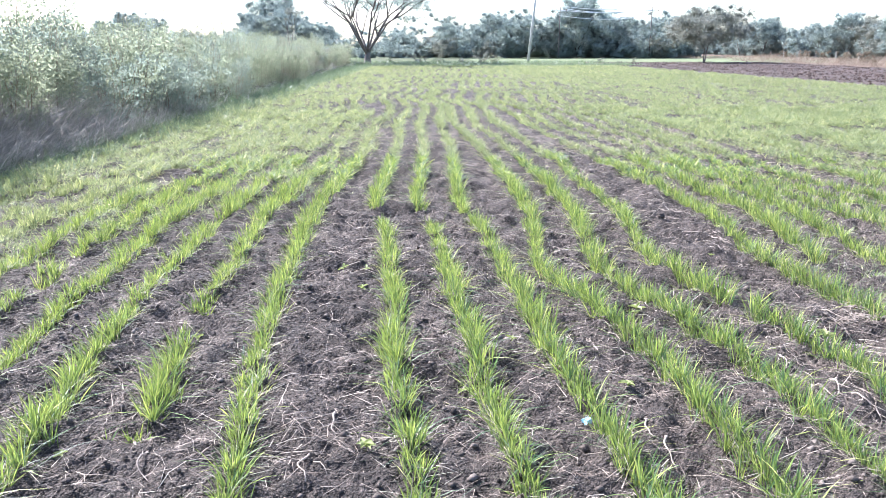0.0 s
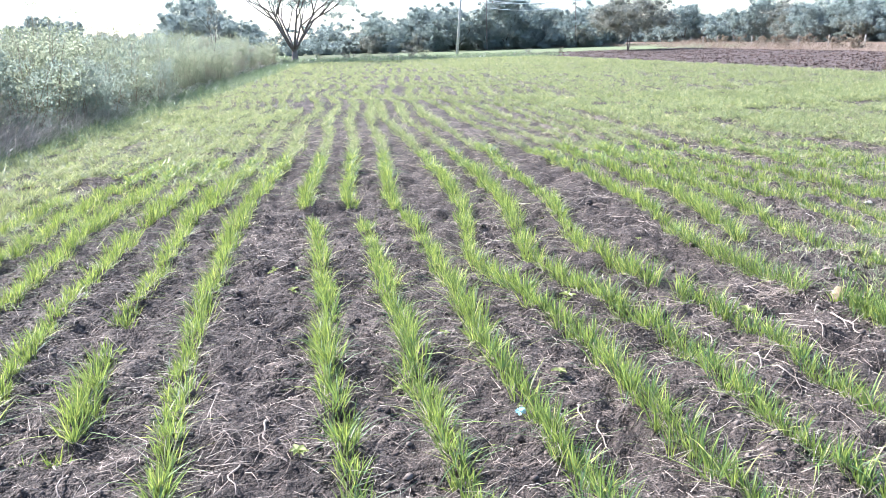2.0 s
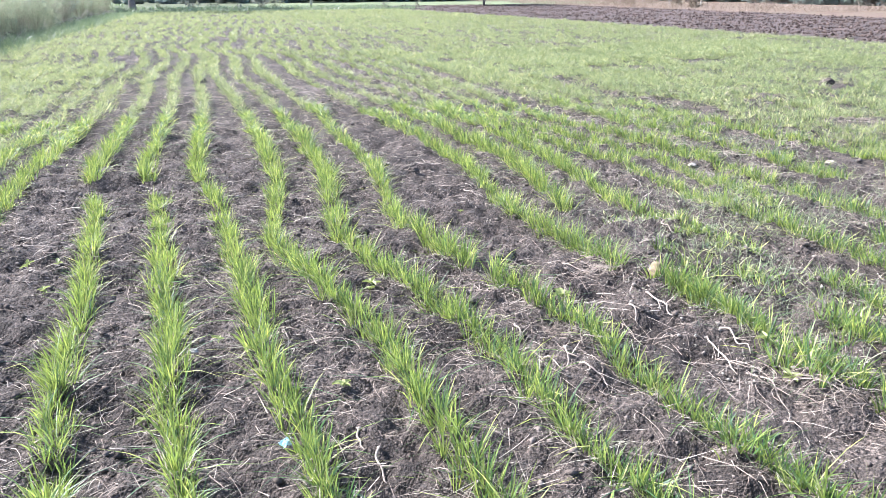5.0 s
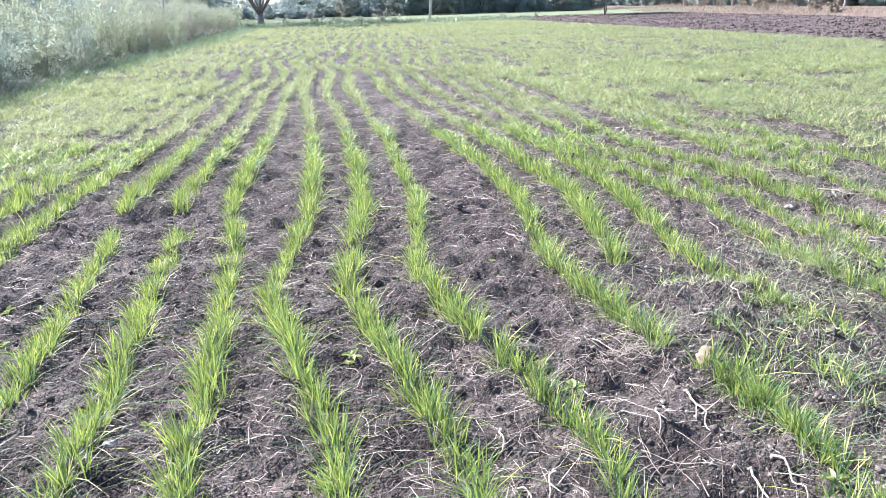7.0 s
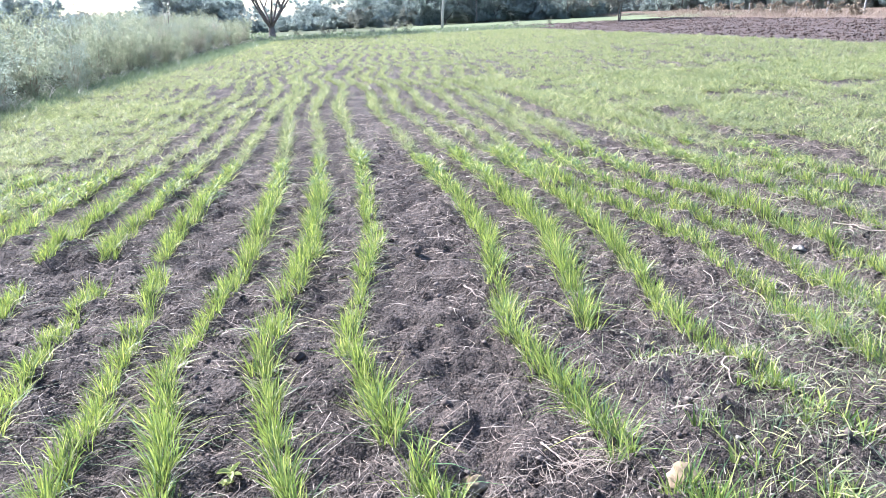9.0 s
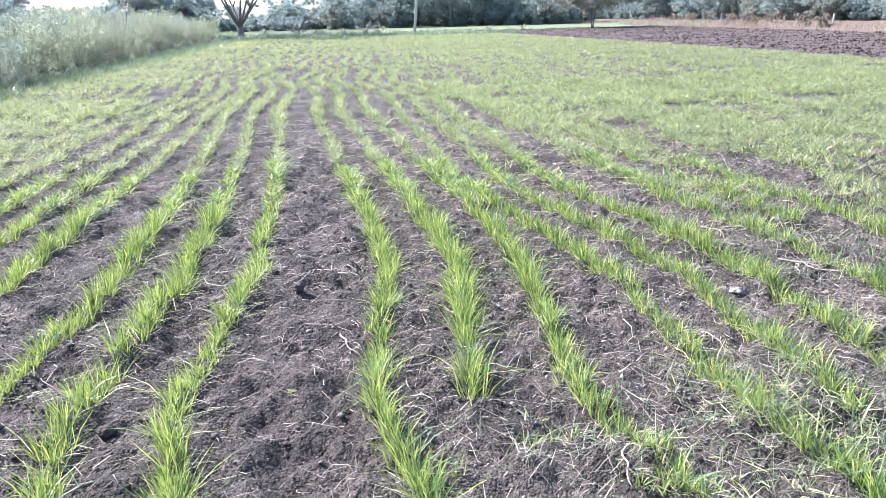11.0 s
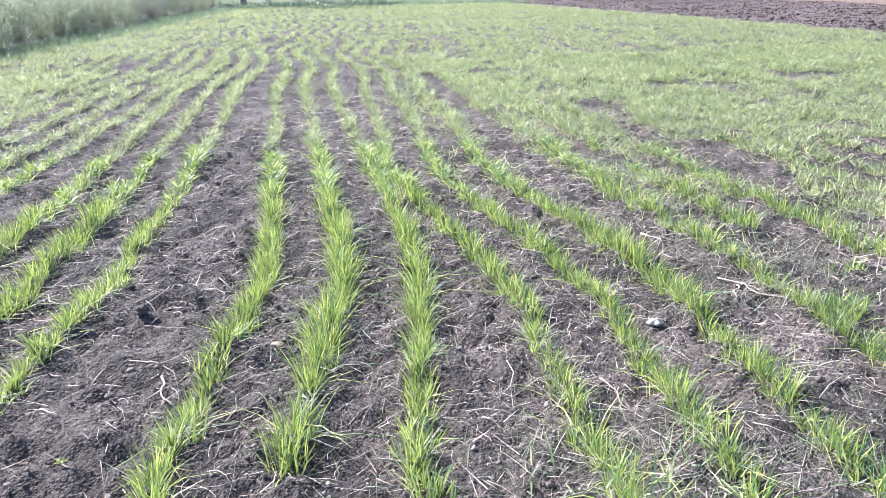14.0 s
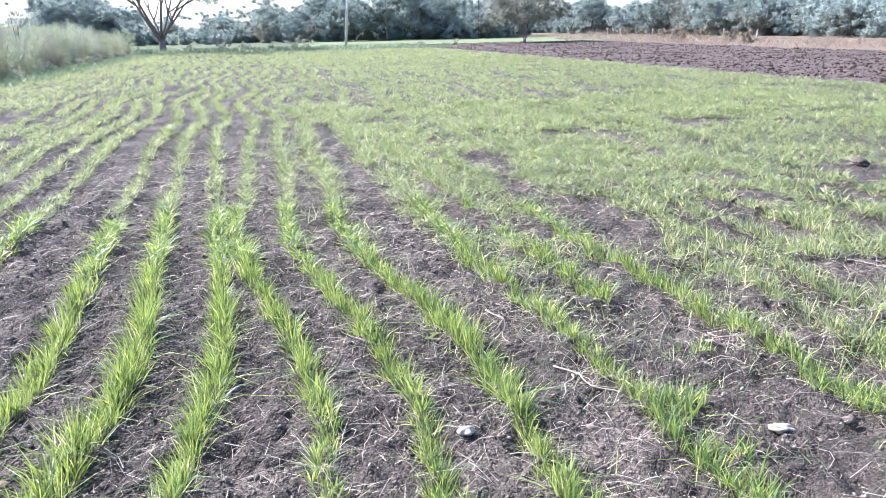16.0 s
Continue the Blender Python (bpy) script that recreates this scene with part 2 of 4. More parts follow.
SCRAP = plain_material("plastic_scrap_film", [(0.35, (0.3, 0.52, 0.58)), (0.55, (0.5, 0.66, 0.7)), (0.7, (0.7, 0.78, 0.8))], 30, 0.35, 0.3, 0.004)

# ---------------------------------------------------------------- shape helpers
rng = np.random.default_rng(7)


def lattice(ix, iy, seed):
    h = np.sin(ix * 127.1 + iy * 311.7 + seed * 74.7) * 43758.5453
    return h - np.floor(h)


def value_noise(x, y, seed=0):
    x, y = np.asarray(x, float), np.asarray(y, float)
    ix, iy = np.floor(x), np.floor(y)
    fx, fy = x - ix, y - iy
    fx, fy = fx * fx * (3 - 2 * fx), fy * fy * (3 - 2 * fy)
    a, b = lattice(ix, iy, seed), lattice(ix + 1, iy, seed)
    c, d = lattice(ix, iy + 1, seed), lattice(ix + 1, iy + 1, seed)
    return (a + (b - a) * fx) * (1 - fy) + (c + (d - c) * fx) * fy - 0.5


def fbm(x, y, octaves=4, seed=0):
    total, size = 0.0, 1.0
    for n in range(octaves):
        total = total + value_noise(x * 2**n, y * 2**n, seed + 13 * n) * size
        size *= 0.55
    return total


def mesh_of(name, verts, loops, starts, totals, material, smooth=False):
    me = bpy.data.meshes.new(name)
    me.vertices.add(len(verts))
    me.vertices.foreach_set("co", np.ascontiguousarray(verts, np.float32).ravel())
    me.loops.add(len(loops))
    me.loops.foreach_set("vertex_index", np.ascontiguousarray(loops, np.int32))
    me.polygons.add(len(starts))
    me.polygons.foreach_set("loop_start", np.ascontiguousarray(starts, np.int32))
    me.polygons.foreach_set("loop_total", np.ascontiguousarray(totals, np.int32))
    if smooth:
        me.polygons.foreach_set("use_smooth", np.ones(len(starts), bool))
    if material:
        me.materials.append(material)
    me.update(calc_edges=True)
    return me


def repeat_faces(n, per, faces):
    """Loops, starts and totals for n copies of a small pattern of faces on per verts."""
    pattern = np.array([i for f in faces for i in f])
    sizes = np.array([len(f) for f in faces])
    loops = (np.arange(n)[:, None] * per + pattern).ravel()
    totals = np.tile(sizes, n)
    return loops, np.r_[0, np.cumsum(totals)[:-1]], totals


def blades_mesh(name, base, height, width, azimuth, lean, arch, material, segs=3):
    """Tapered, arched leaf blades: base (n, 3), the rest (n,)."""
    n = len(base)
    t = np.linspace(0, 1, segs + 1)
    side = rng.uniform(0, 2 * np.pi, n)
    out = np.stack([np.cos(azimuth), np.sin(azimuth)], 1)
    along = height[:, None] * (np.sin(lean)[:, None] * t + arch[:, None] * t**2)
    up = height[:, None] * (np.cos(lean)[:, None] * t - 0.45 * arch[:, None] * t**2.5)
    centre = np.empty((n, segs + 1, 3))
    centre[:, :, 0] = base[:, 0, None] + out[:, 0, None] * along
    centre[:, :, 1] = base[:, 1, None] + out[:, 1, None] * along
    centre[:, :, 2] = base[:, 2, None] + np.maximum(up, 0.004)
    half = width[:, None] * 0.5 * np.clip(1.05 - t**2, 0, 1) * (0.75 + 0.5 * t)
    verts = np.empty((n, 2 * segs + 1, 3))
    across = np.stack([np.cos(side), np.sin(side), np.zeros(n)], 1)
    for k in range(segs):
        verts[:, 2 * k] = centre[:, k] - across * half[:, k, None]
        verts[:, 2 * k + 1] = centre[:, k] + across * half[:, k, None]
    verts[:, -1] = centre[:, -1]
    faces = [(2 * k, 2 * k + 1, 2 * k + 3, 2 * k + 2) for k in range(segs - 1)] + [(2 * segs - 2, 2 * segs - 1, 2 * segs)]
    return mesh_of(name, verts.reshape(-1, 3), *repeat_faces(n, 2 * segs + 1, faces), material)


def strands_mesh(name, points, radius, material, sides=3, tip=0.5):
    """Thin round strands: points (n, k, 3), radius (n,)."""
    n, k, _ = points.shape
    d = np.gradient(points, axis=1)
    d /= np.linalg.norm(d, axis=2, keepdims=True) + 1e-9
    ref = np.where(np.abs(d[..., 2:3]) > 0.8, np.array([1.0, 0, 0]), np.array([0, 0, 1.0]))
    u = np.cross(d, ref)
    u /= np.linalg.norm(u, axis=2, keepdims=True) + 1e-9
    v = np.cross(d, u)
    taper = np.linspace(1, tip, k)
    verts = np.empty((n, k, sides, 3))
    for s in range(sides):
        a = 2 * np.pi * s / sides
        verts[:, :, s] = points + (u * np.cos(a) + v * np.sin(a)) * (radius[:, None] * taper)[..., None]
    faces = []
    for i in range(k - 1):
        for s in range(sides):
            r = (s + 1) % sides
            faces.append((i * sides + s, i * sides + r, (i + 1) * sides + r, (i + 1) * sides + s))
    faces += [tuple(range(sides))[::-1], tuple((k - 1) * sides + s for s in range(sides))]
    return mesh_of(name, verts.reshape(-1, 3), *repeat_faces(n, k * sides, faces), material, sides > 4)


ICO = bmesh.new()
bmesh.ops.create_icosphere(ICO, subdivisions=1, radius=1)
ICO_V = np.array([v.co[:] for v in ICO.verts])
ICO_F = [tuple(v.index for v in f.verts) for f in ICO.faces]
ICO.free()
LUMP = (ICO_V, ICO_F)


OCT_V = np.array([(1, 0, 0), (0, 1, 0), (-1, 0, 0), (0, -1, 0), (0.2, 0.1, 1), (0, 0, -1)], float)
OCT_F = [(i, (i + 1) % 4, 4) for i in range(4)] + [((i + 1) % 4, i, 5) for i in range(4)]


def lumps_mesh(name, centres, size, material, coarse=False):
    n = len(centres)
    body_v, body_f = (OCT_V, OCT_F) if coarse else LUMP
    bulge = rng.uniform(0.45, 1.35, (n, len(body_v), 1))
    squash = rng.uniform(0.55, 1.2, (n, 1, 3)) * np.array([1, 1, 0.8])
    turn = rng.uniform(0, 2 * np.pi, n)
    c, s = np.cos(turn)[:, None], np.sin(turn)[:, None]
    v = body_v[None] * bulge * squash * size[:, None, None]
    v = np.stack([v[..., 0] * c - v[..., 1] * s, v[..., 0] * s + v[..., 1] * c, v[..., 2]], -1)
    return mesh_of(name, (v + centres[:, None]).reshape(-1, 3), *repeat_faces(n, len(body_v), body_f), material)


def unit_vectors(n):
    d = rng.normal(size=(n, 3))
    return d / np.linalg.norm(d, axis=1, keepdims=True)


def foliage_mesh(name, middles, radii, per, size, material, core=0.62, flat=0.8, slim=0.55, loose=0.42):
    """Clumps of leaves round the given middles: a dense inner mass, and leaves that turn their faces outwards."""
    n = len(middles)
    centre = middles.mean(0)
    k = np.repeat(np.arange(n), per)
    d = unit_vectors(len(k))
    reach = radii[k] * np.abs(rng.normal(0.8, loose, len(k)))
    at = middles[k] + d * reach[:, None] * np.array([1, 1, flat])
    face = d + 0.55 * rng.normal(size=d.shape)
    face /= np.linalg.norm(face, axis=1, keepdims=True)
    along = np.cross(face, unit_vectors(len(k)))
    along /= np.linalg.norm(along, axis=1, keepdims=True)
    side = np.cross(face, along)
    s = (size * rng.uniform(0.6, 1.4, len(k)))[:, None]
    leaf = np.stack([at - along * s * 0.5, at + side * s * slim * 0.5 + face * s * 0.12, at + along * s * 0.5, at - side * s * slim * 0.5 + face * s * 0.12], 1).reshape(-1, 3)
    big = at - centre
    out = d + 0.8 * big / (np.linalg.norm(big, axis=1, keepdims=True) + 1e-6)
    verts, outward = [leaf], [np.repeat(out, 4, axis=0)]
    loops, starts, totals = repeat_faces(len(k), 4, [(0, 1, 2), (0, 2, 3)])
    if core:
        lump = ICO_V[None] * rng.uniform(0.75, 1.25, (n, len(ICO_V), 1)) * (radii * core)[:, None, None] * np.array([1, 1, flat])
        verts.append((lump + middles[:, None]).reshape(-1, 3))
        outward.append(np.tile(ICO_V, (n, 1)))
        more, _, many = repeat_faces(n, len(ICO_V), ICO_F)
        loops, totals = np.r_[loops, more + len(leaf)], np.r_[totals, many]
        starts = np.r_[0, np.cumsum(totals)[:-1]]
    me = mesh_of(name, np.concatenate(verts), loops, starts, totals, material)
    store = me.attributes.new("outward", "FLOAT_VECTOR", "POINT")
    store.data.foreach_set("vector", np.concatenate(outward).astype(np.float32).ravel())
    return me


def part(name, data, parent, label=""):
    ob = new(name, data)
    ob.parent = parent
    return tagged(ob, label)


def from_bmesh(name, bm, material, smooth=True):
    me = bpy.data.meshes.new(name)
    bm.to_mesh(me)
    bm.free()
    me.materials.append(material)
    for p in me.polygons:
        p.use_smooth = smooth
    return me


# ---------------------------------------------------------------- plan of the field
FIELD_LEFT, FIELD_FAR = -4.75, 55.0


def field_right(y):
    return 17.4 - 0.075 * np.asarray(y, float)


# Three-row drill passes: where the middle row of each lies along the field.
KNOTS = np.array((1.5, 2.6, 3.4, 4.2, 5.0, 6.0, 6.5, 7.0, 8.0, 9.0, 10.0, 12.0, 14.0, 17.0))
PASSES = {
    -1: np.array((-1.18, -1.25, -1.38, -1.47, -1.51, -1.58, -1.60, -1.59, -1.54, -1.49, -1.48, -1.52, -1.55, -1.63)),
    0: np.array((0.19, 0.06, -0.04, -0.08, -0.14, -0.22, -0.31, -0.37, -0.35, -0.33, -0.33, -0.34, -0.40, -0.48)),
    1: np.array((1.45, 1.22, 1.18, 0.99, 0.83, 0.92, 0.97, 0.94, 0.93, 0.90, 0.83, 0.73, 0.60, 0.45)),
    2: np.array((2.80, 2.67, 2.62, 2.47, 2.30, 2.41, 2.47, 2.44, 2.36, 2.27, 2.17, 2.04, 1.90, 1.66)),
    3: np.array((3.91, 3.81, 3.75, 3.69, 3.61, 3.61, 3.57, 3.48, 3.26, 3.13, 3.17, 3.14, 3.06, 2.89)),
    4: np.array((5.06, 5.04, 5.03, 5.02, 4.95, 4.87, 4.82, 4.77, 4.66, 4.61, 4.59, 4.46, 4.36, 4.16)),
}
for west in (-2, -3, -4):
    PASSES[west] = PASSES[west + 1] - 1.07


def pass_middle(k, y):
    y = np.asarray(y, float)
    if k in PASSES:
        near = np.interp(y, KNOTS, PASSES[k])
    else:
        near = PASSES[4][7] + 1.2 * (k - 4) - 0.03 * (np.minimum(y, 17) - 7) + 0.05 * np.sin(y * 0.9 + k * 1.7)
    lean = -0.02 - 0.016 * np.clip((k + 4) / 8, 0, 1.2)
    far = np.clip(y - 17, 0, None)
    wave = np.clip((y - 11) / 8, 0, 1) * 0.19 * np.sin(y * 0.85 + 0.35 * k + 0.6 * np.sin(y * 0.21 + k))
    return near + lean * far + wave


SPREAD = {-2: 0.325, -1: 0.368, 0: 0.367, 1: 0.378, 2: 0.378, 3: 0.37, 4: 0.4}
HOLES = ((1.9, 3.09, 0.07, 0.045), (1.98, 3.42, 0.04, 0.04), (0.79, 4.38, 0.04, 0.06), (1.68, 4.24, 0.06, 0.09), (0.95, 4.95, 0.05, 0.12), (3.95, 5.75, 0.05, 0.09), (-0.34, 2.936, 0.05, 0.07),
         (1.08, 6.45, 0.03, 0.12), (2.95, 3.1, 0.04, 0.08), (4.15, 6.25, 0.05, 0.07))


def ground_z(x, y):
    x, y = np.asarray(x, float), np.asarray(y, float)
    in_field = ((x > FIELD_LEFT) & (x < field_right(y)) & (y < FIELD_FAR)).astype(float)
    z = 0.03 * fbm(x * 1.6, y * 1.1, 3, 5) + 0.058 * fbm(x * 5.5, y * 5.5, 3, 9) * in_field + 0.05 * fbm(x * 15, y * 15, 2, 3) * in_field
    for hx, hy, depth, size in HOLES:
        z = z - depth * np.exp(-((x - hx) ** 2 + (y - hy) ** 2) / size**2)
    bank = np.clip((-5.0 - x) / 1.6, 0, 1)
    z = z + 0.28 * bank * bank * (3 - 2 * bank) * (y < 70)
    tilled = (x > field_right(y)) & (x < 29.5) & (y < 67)
    z = z + tilled * (0.09 * fbm(x * 1.6, y * 1.6, 3, 21) + 0.02)
    bund = np.exp(-(((y - 58.0) / 1.1) ** 2)) * (x < 13) * (x > -6)
    return z + 0.16 * bund


def spaced(stops):
    """Grid lines from (start, step) to (start, step), the step growing evenly between."""
    lines = [stops[0][0]]
    for (a, p), (b, q) in zip(stops, stops[1:]):
        while lines[-1] < b - 1e-6:
            f = min(max((lines[-1] - a) / (b - a), 0), 1)
            lines.append(lines[-1] + p * (q / p) ** f)
    return np.array(lines)


def build_ground():
    xs = spaced([(-900, 400), (-60, 8), (-8, 0.4), (-4.2, 0.15), (-2.6, 0.036), (6.2, 0.036), (9, 0.2), (16, 0.4), (31, 0.6), (80, 10), (900, 400)])
    ys = spaced([(-300, 60), (-4, 1), (2.2, 0.034), (7.0, 0.038), (12, 0.24), (24, 0.45), (70, 1.1), (140, 12), (1500, 400)])
    gx, gy = np.meshgrid(xs, ys)
    gz = ground_z(gx, gy)
    nx, ny = len(xs), len(ys)
    i = (np.arange(ny - 1)[:, None] * nx + np.arange(nx - 1)).ravel()
    loops = np.stack([i, i + 1, i + nx + 1, i + nx], 1).ravel()
    me = mesh_of("ground", np.stack([gx, gy, gz], -1).reshape(-1, 3), loops, np.arange(len(i)) * 4, np.full(len(i), 4), SOIL, True)
    for m in (PLOUGHED, VERGE, SCRUB, GREENFIELD):
        me.materials.append(m)
    cx, cy = ((gx[:-1, :-1] + gx[1:, 1:]) / 2).ravel(), ((gy[:-1, :-1] + gy[1:, 1:]) / 2).ravel()
    cx, cy = cx + 0.5 * fbm(cx, cy, 2, 31), cy + 0.8 * fbm(cx, cy, 2, 33)
    slot = np.full(len(cx), 3)
    slot[(cx < 29)] = 2
    slot[(cx > 4) & (cx < 40) & (cy > 67) & (cy < 110)] = 4
    slot[(cx > field_right(cy)) & (cx < 29) & (cy < 67) & (cx > 13.2)] = 1
    slot[(cx > FIELD_LEFT) & (cx < field_right(cy)) & (cy < FIELD_FAR)] = 0
    me.polygons.foreach_set("material_index", slot.astype(np.int32))
    return tagged(new("ground", me), "dark tilled soil of a field, with verges and scrub land", "ground", kind="structure")


build_ground()

# ---------------------------------------------------------------- the wheat
# Stretches with no plants: pass, row in it, from, to.
GAPS = ((0, -1, 6.13, 6.63), (0, 0, 6.15, 6.68), (0, 1, 6.26, 6.52), (-1, 0, 3.75, 4.15), (-1, 0, 1.00, 2.99), (-1, -1, 6.15, 6.47),
        (2, 0, 5.32, 5.50), (2, 0, 3.20, 5.05), (2, -1, 3.85, 4.02), (2, -1, 2.98, 3.12), (2, 1, 3.60, 4.15), (1, 0, 5.48, 5.63), (3, 0, 4.00, 4.70),
        (4, -1, 1.00, 5.10), (4, 0, 1.00, 6.90), (4, 1, 1.00, 5.10), (-2, 0, 4.99, 5.31), (-2, -1, 4.25, 4.68), (1, 1, 4.08, 4.23))
# Bare patches: middle x, y and half lengths.
BARE = ((-1.5, 17.7, 0.28, 1.0), (-1.3, 16.0, 0.16, 1.2), (5.45, 8.5, 0.22, 0.75), (5.3, 11.0, 0.25, 0.6),
        (0.4, 23.6, 0.18, 1.5), (8.6, 9.6, 0.5, 0.35), (6.5, 7.0, 0.4, 0.25), (9.5, 13.5, 0.6, 0.25), (6.8, 13.0, 0.3, 0.25))


PLANTS_TO = 7.0


def plant_blades(px, py, vigour, stretch, per, curl=0.0):
    """Blades for plants at px, py; stretch widens them with the distance from the walk."""
    n = len(px)
    k = np.repeat(np.arange(n), per)
    m = len(k)
    az = rng.uniform(0, 2 * np.pi, m)
    spread = np.abs(rng.normal(0, 0.016, m))
    bx, by = px[k] + np.cos(az) * spread, py[k] + np.sin(az) * spread
    base = np.stack([bx, by, ground_z(bx, by) - 0.008], 1)
    height = rng.uniform(0.05, 0.145, m) * vigour[k] * (1 + 0.22 * np.clip((py[k] - 5.8) / 3, 0, 1))
    width = rng.uniform(0.0036, 0.0065, m) * stretch[k]
    lean = np.abs(rng.normal(0.26, 0.2, m))
    arch = np.abs(rng.normal(0.12, 0.16, m))
    lean, arch = lean + curl * np.abs(rng.normal(0.0, 0.35, m)), arch + curl * np.abs(rng.normal(0.0, 0.35, m))
    width = width * (1 + 0.1 * curl)
    long_one = rng.random(m) < 0.1
    lean[long_one] += 0.45
    arch[long_one] += 0.6
    height[long_one] *= 1.2
    if curl > 0.4:
        # Upper leaves spring from the stems, short and at all angles.
        upper = rng.random(m) < 0.68
        base[upper, 2] += (rng.uniform(0.012, 0.075, m) * vigour[k])[upper]
        height[upper] *= 0.5
        lean[upper] += np.abs(rng.normal(0.25, 0.4, m))[upper]
        width = width * 1.22
    return base, height, width, az, lean, arch


def sow(name, px, py, vigour, label, category, group="", kind="", few=0):
    far = np.maximum(py, 5.0) / 5.0
    keep = np.ones(len(px), bool)
    for bx, by, rx, ry in BARE:
        keep &= ((px - bx) / rx) ** 2 + ((py - by) / ry) ** 2 > 1 + 0.5 * value_noise(px * 4, py * 4, 3)
    if kind:
        # Broadcast plants stand in clumps, with bare spots between them.
        clump = value_noise(px * 2.9, py * 2.3, 8) + 0.4 * value_noise(px * 7, py * 6, 9)
        keep &= clump > -0.14
        vigour = vigour * np.clip(1.1 + 1.3 * clump, 0.7, 1.6)
    px, py, vigour, far = px[keep], py[keep], vigour[keep], far[keep]
    if len(px) < 3:
        return None
    bands = ((far < 1.6, few or 14, 0.0, 0.6), ((far >= 1.6) & (far < 4.4), int((few or 10) * 1.4), 0.6, 0.72), (far >= 4.4, int((few or 8) * 1.3), 0.7, 0.75))
    b = [np.concatenate(q) for q in zip(*[plant_blades(px[s], py[s], vigour[s], far[s] ** grow, per, 1.0 if kind else curl) for s, per, curl, grow in bands if s.any()])]
    if kind == "stuff":
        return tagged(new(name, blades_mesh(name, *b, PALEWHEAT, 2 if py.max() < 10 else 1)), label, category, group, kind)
    thing = tagged(new(name), label, category, group)
    thing.location = (float(px[0]), float(py[0]), 0)
    b[0][:, :2] -= (px[0], py[0])
    by = b[0][:, 1] + py[0]
    cuts = [1.0 + 0.12 * n for n in range(int((PLANTS_TO - 1.0) / 0.12))] + [9.5, 22.0, 100.0]
    for lo, hi in zip(cuts, cuts[1:]):
        s = (by >= lo) & (by < hi)
        if s.any():
            joined = hi > PLANTS_TO + 0.01
            # Far stretches of every row take the paler leaf, its paleness painted haze.
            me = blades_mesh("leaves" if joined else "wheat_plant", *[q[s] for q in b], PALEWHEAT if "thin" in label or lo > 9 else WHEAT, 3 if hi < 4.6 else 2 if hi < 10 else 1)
            ob = part("leaves" if joined else "wheat_plant", me, thing)
            if joined:
                tagged(ob, kind="stuff")
    near = np.flatnonzero((py < 9.0) & (px > -3.2) & (px < 6.5))
    if len(near) > 20:
        pick = rng.choice(near, int(len(near) * 2.6))
        n = len(pick)
        az = rng.uniform(0, 2 * np.pi, n)
        bx, by = px[pick] + np.cos(az) * 0.02, py[pick] + np.sin(az) * 0.02
        base = np.stack([bx - px[0], by - py[0], ground_z(bx, by) + rng.uniform(0.0, 0.02, n)], 1)
        me = blades_mesh("dead_leaves", base, rng.uniform(0.05, 0.16, n), rng.uniform(0.0018, 0.0036, n), az, rng.uniform(0.9, 1.5, n), rng.uniform(0.0, 0.35, n), DEADLEAF, 2)
        tagged(part("dead_leaves", me, thing, "pale dead leaves splayed over the soil"), kind="stuff")
    return thing


def row_ys(y0, y1):
    ys, y = [], y0
    while y < y1:
        ys.append(y)
        y += 0.0185 * max(y / 6.5, 1.0) ** 0.85
    return np.array(ys)


def wheat_row(k, j):
    ys = row_ys(1.7, FIELD_FAR - 0.6)
    ys = ys + rng.normal(0, 0.012, len(ys))
    off = j * SPREAD.get(k, 0.36)
    if k == 1 and j == 1:
        off = off + 0.04 * np.clip((4.6 - ys) / 1.0, 0, 1)
    loose = 0.021 + 0.016 * np.clip((ys - 7) / 8, 0, 1.5) + (0.02 * np.clip((ys - 6) / 4, 0.3, 1) if k > 4 else 0.022 * np.clip((ys - 4) / 4, 0, 1) if k < 0 else 0)
    xs = pass_middle(k, ys) + off + (0.025 if -2 < k < 4 else 0.05) * fbm(ys * 1.3, np.full(len(ys), k * 3.1 + j), 3, 17) + rng.normal(0, 1, len(ys)) * loose
    if k == 2 and j == -1:
        xs = np.where(ys < 4.0, xs + 0.04, xs)
    v = fbm(ys * 0.9, np.full(len(ys), k * 7.7 + j * 2.3), 4, 41)
    thin = np.where(ys < 13, 2.0, 0.45) if -2 < k < 4 else 0.34
    keep = (v > -thin) & (xs > FIELD_LEFT) & (xs < field_right(ys) - 0.2) & (rng.random(len(ys)) < (0.97 if k < 4 else 0.85))
    ragged = fbm(ys * 5.0, np.full(len(ys), k * 5.3 + j * 1.9), 2, 43)
    keep &= (ragged > -0.5) | (rng.random(len(ys)) < 0.7)
    for gk, gj, a, b in GAPS:
        if gk == k and gj == j:
            keep &= (ys < a) | (ys > b)
    vigour = (np.clip(1.0 + 0.6 * v + 0.25 * ragged, 0.6, 1.4) * (0.95 if k < 1 else np.where(ys < 6.6, 1.06, 0.98) if k < 4 else np.where(ys < 6.6, 0.8, 0.92)))[keep]
    sow("wheat_row", xs[keep], ys[keep], vigour, "row of young green wheat plants in dark soil" if -3 < k < 5 else "thin row of short green wheat in littered soil", "wheat row", "drilled wheat rows", few=0 if k < 5 else 10)


for k in range(-4, 15):
    for j in (-1, 0, 1):
        wheat_row(k, j)


def furrow(x, y):
    """0 in the bare furrow along the fourth pass, 1 away from it."""
    off = x - np.interp(y, (5.5, 6.4, 7.0, 8.0, 9.5, 11.0, 15.0), (4.35, 4.23, 4.12, 4.0, 3.88, 3.82, 3.7)) + 0.06 * fbm(x, y * 1.5, 2, 66)
    return np.where((y > 5.5) & (y < 15), np.clip((np.abs(off) - 0.1) / 0.06, 0, 1), 1.0)


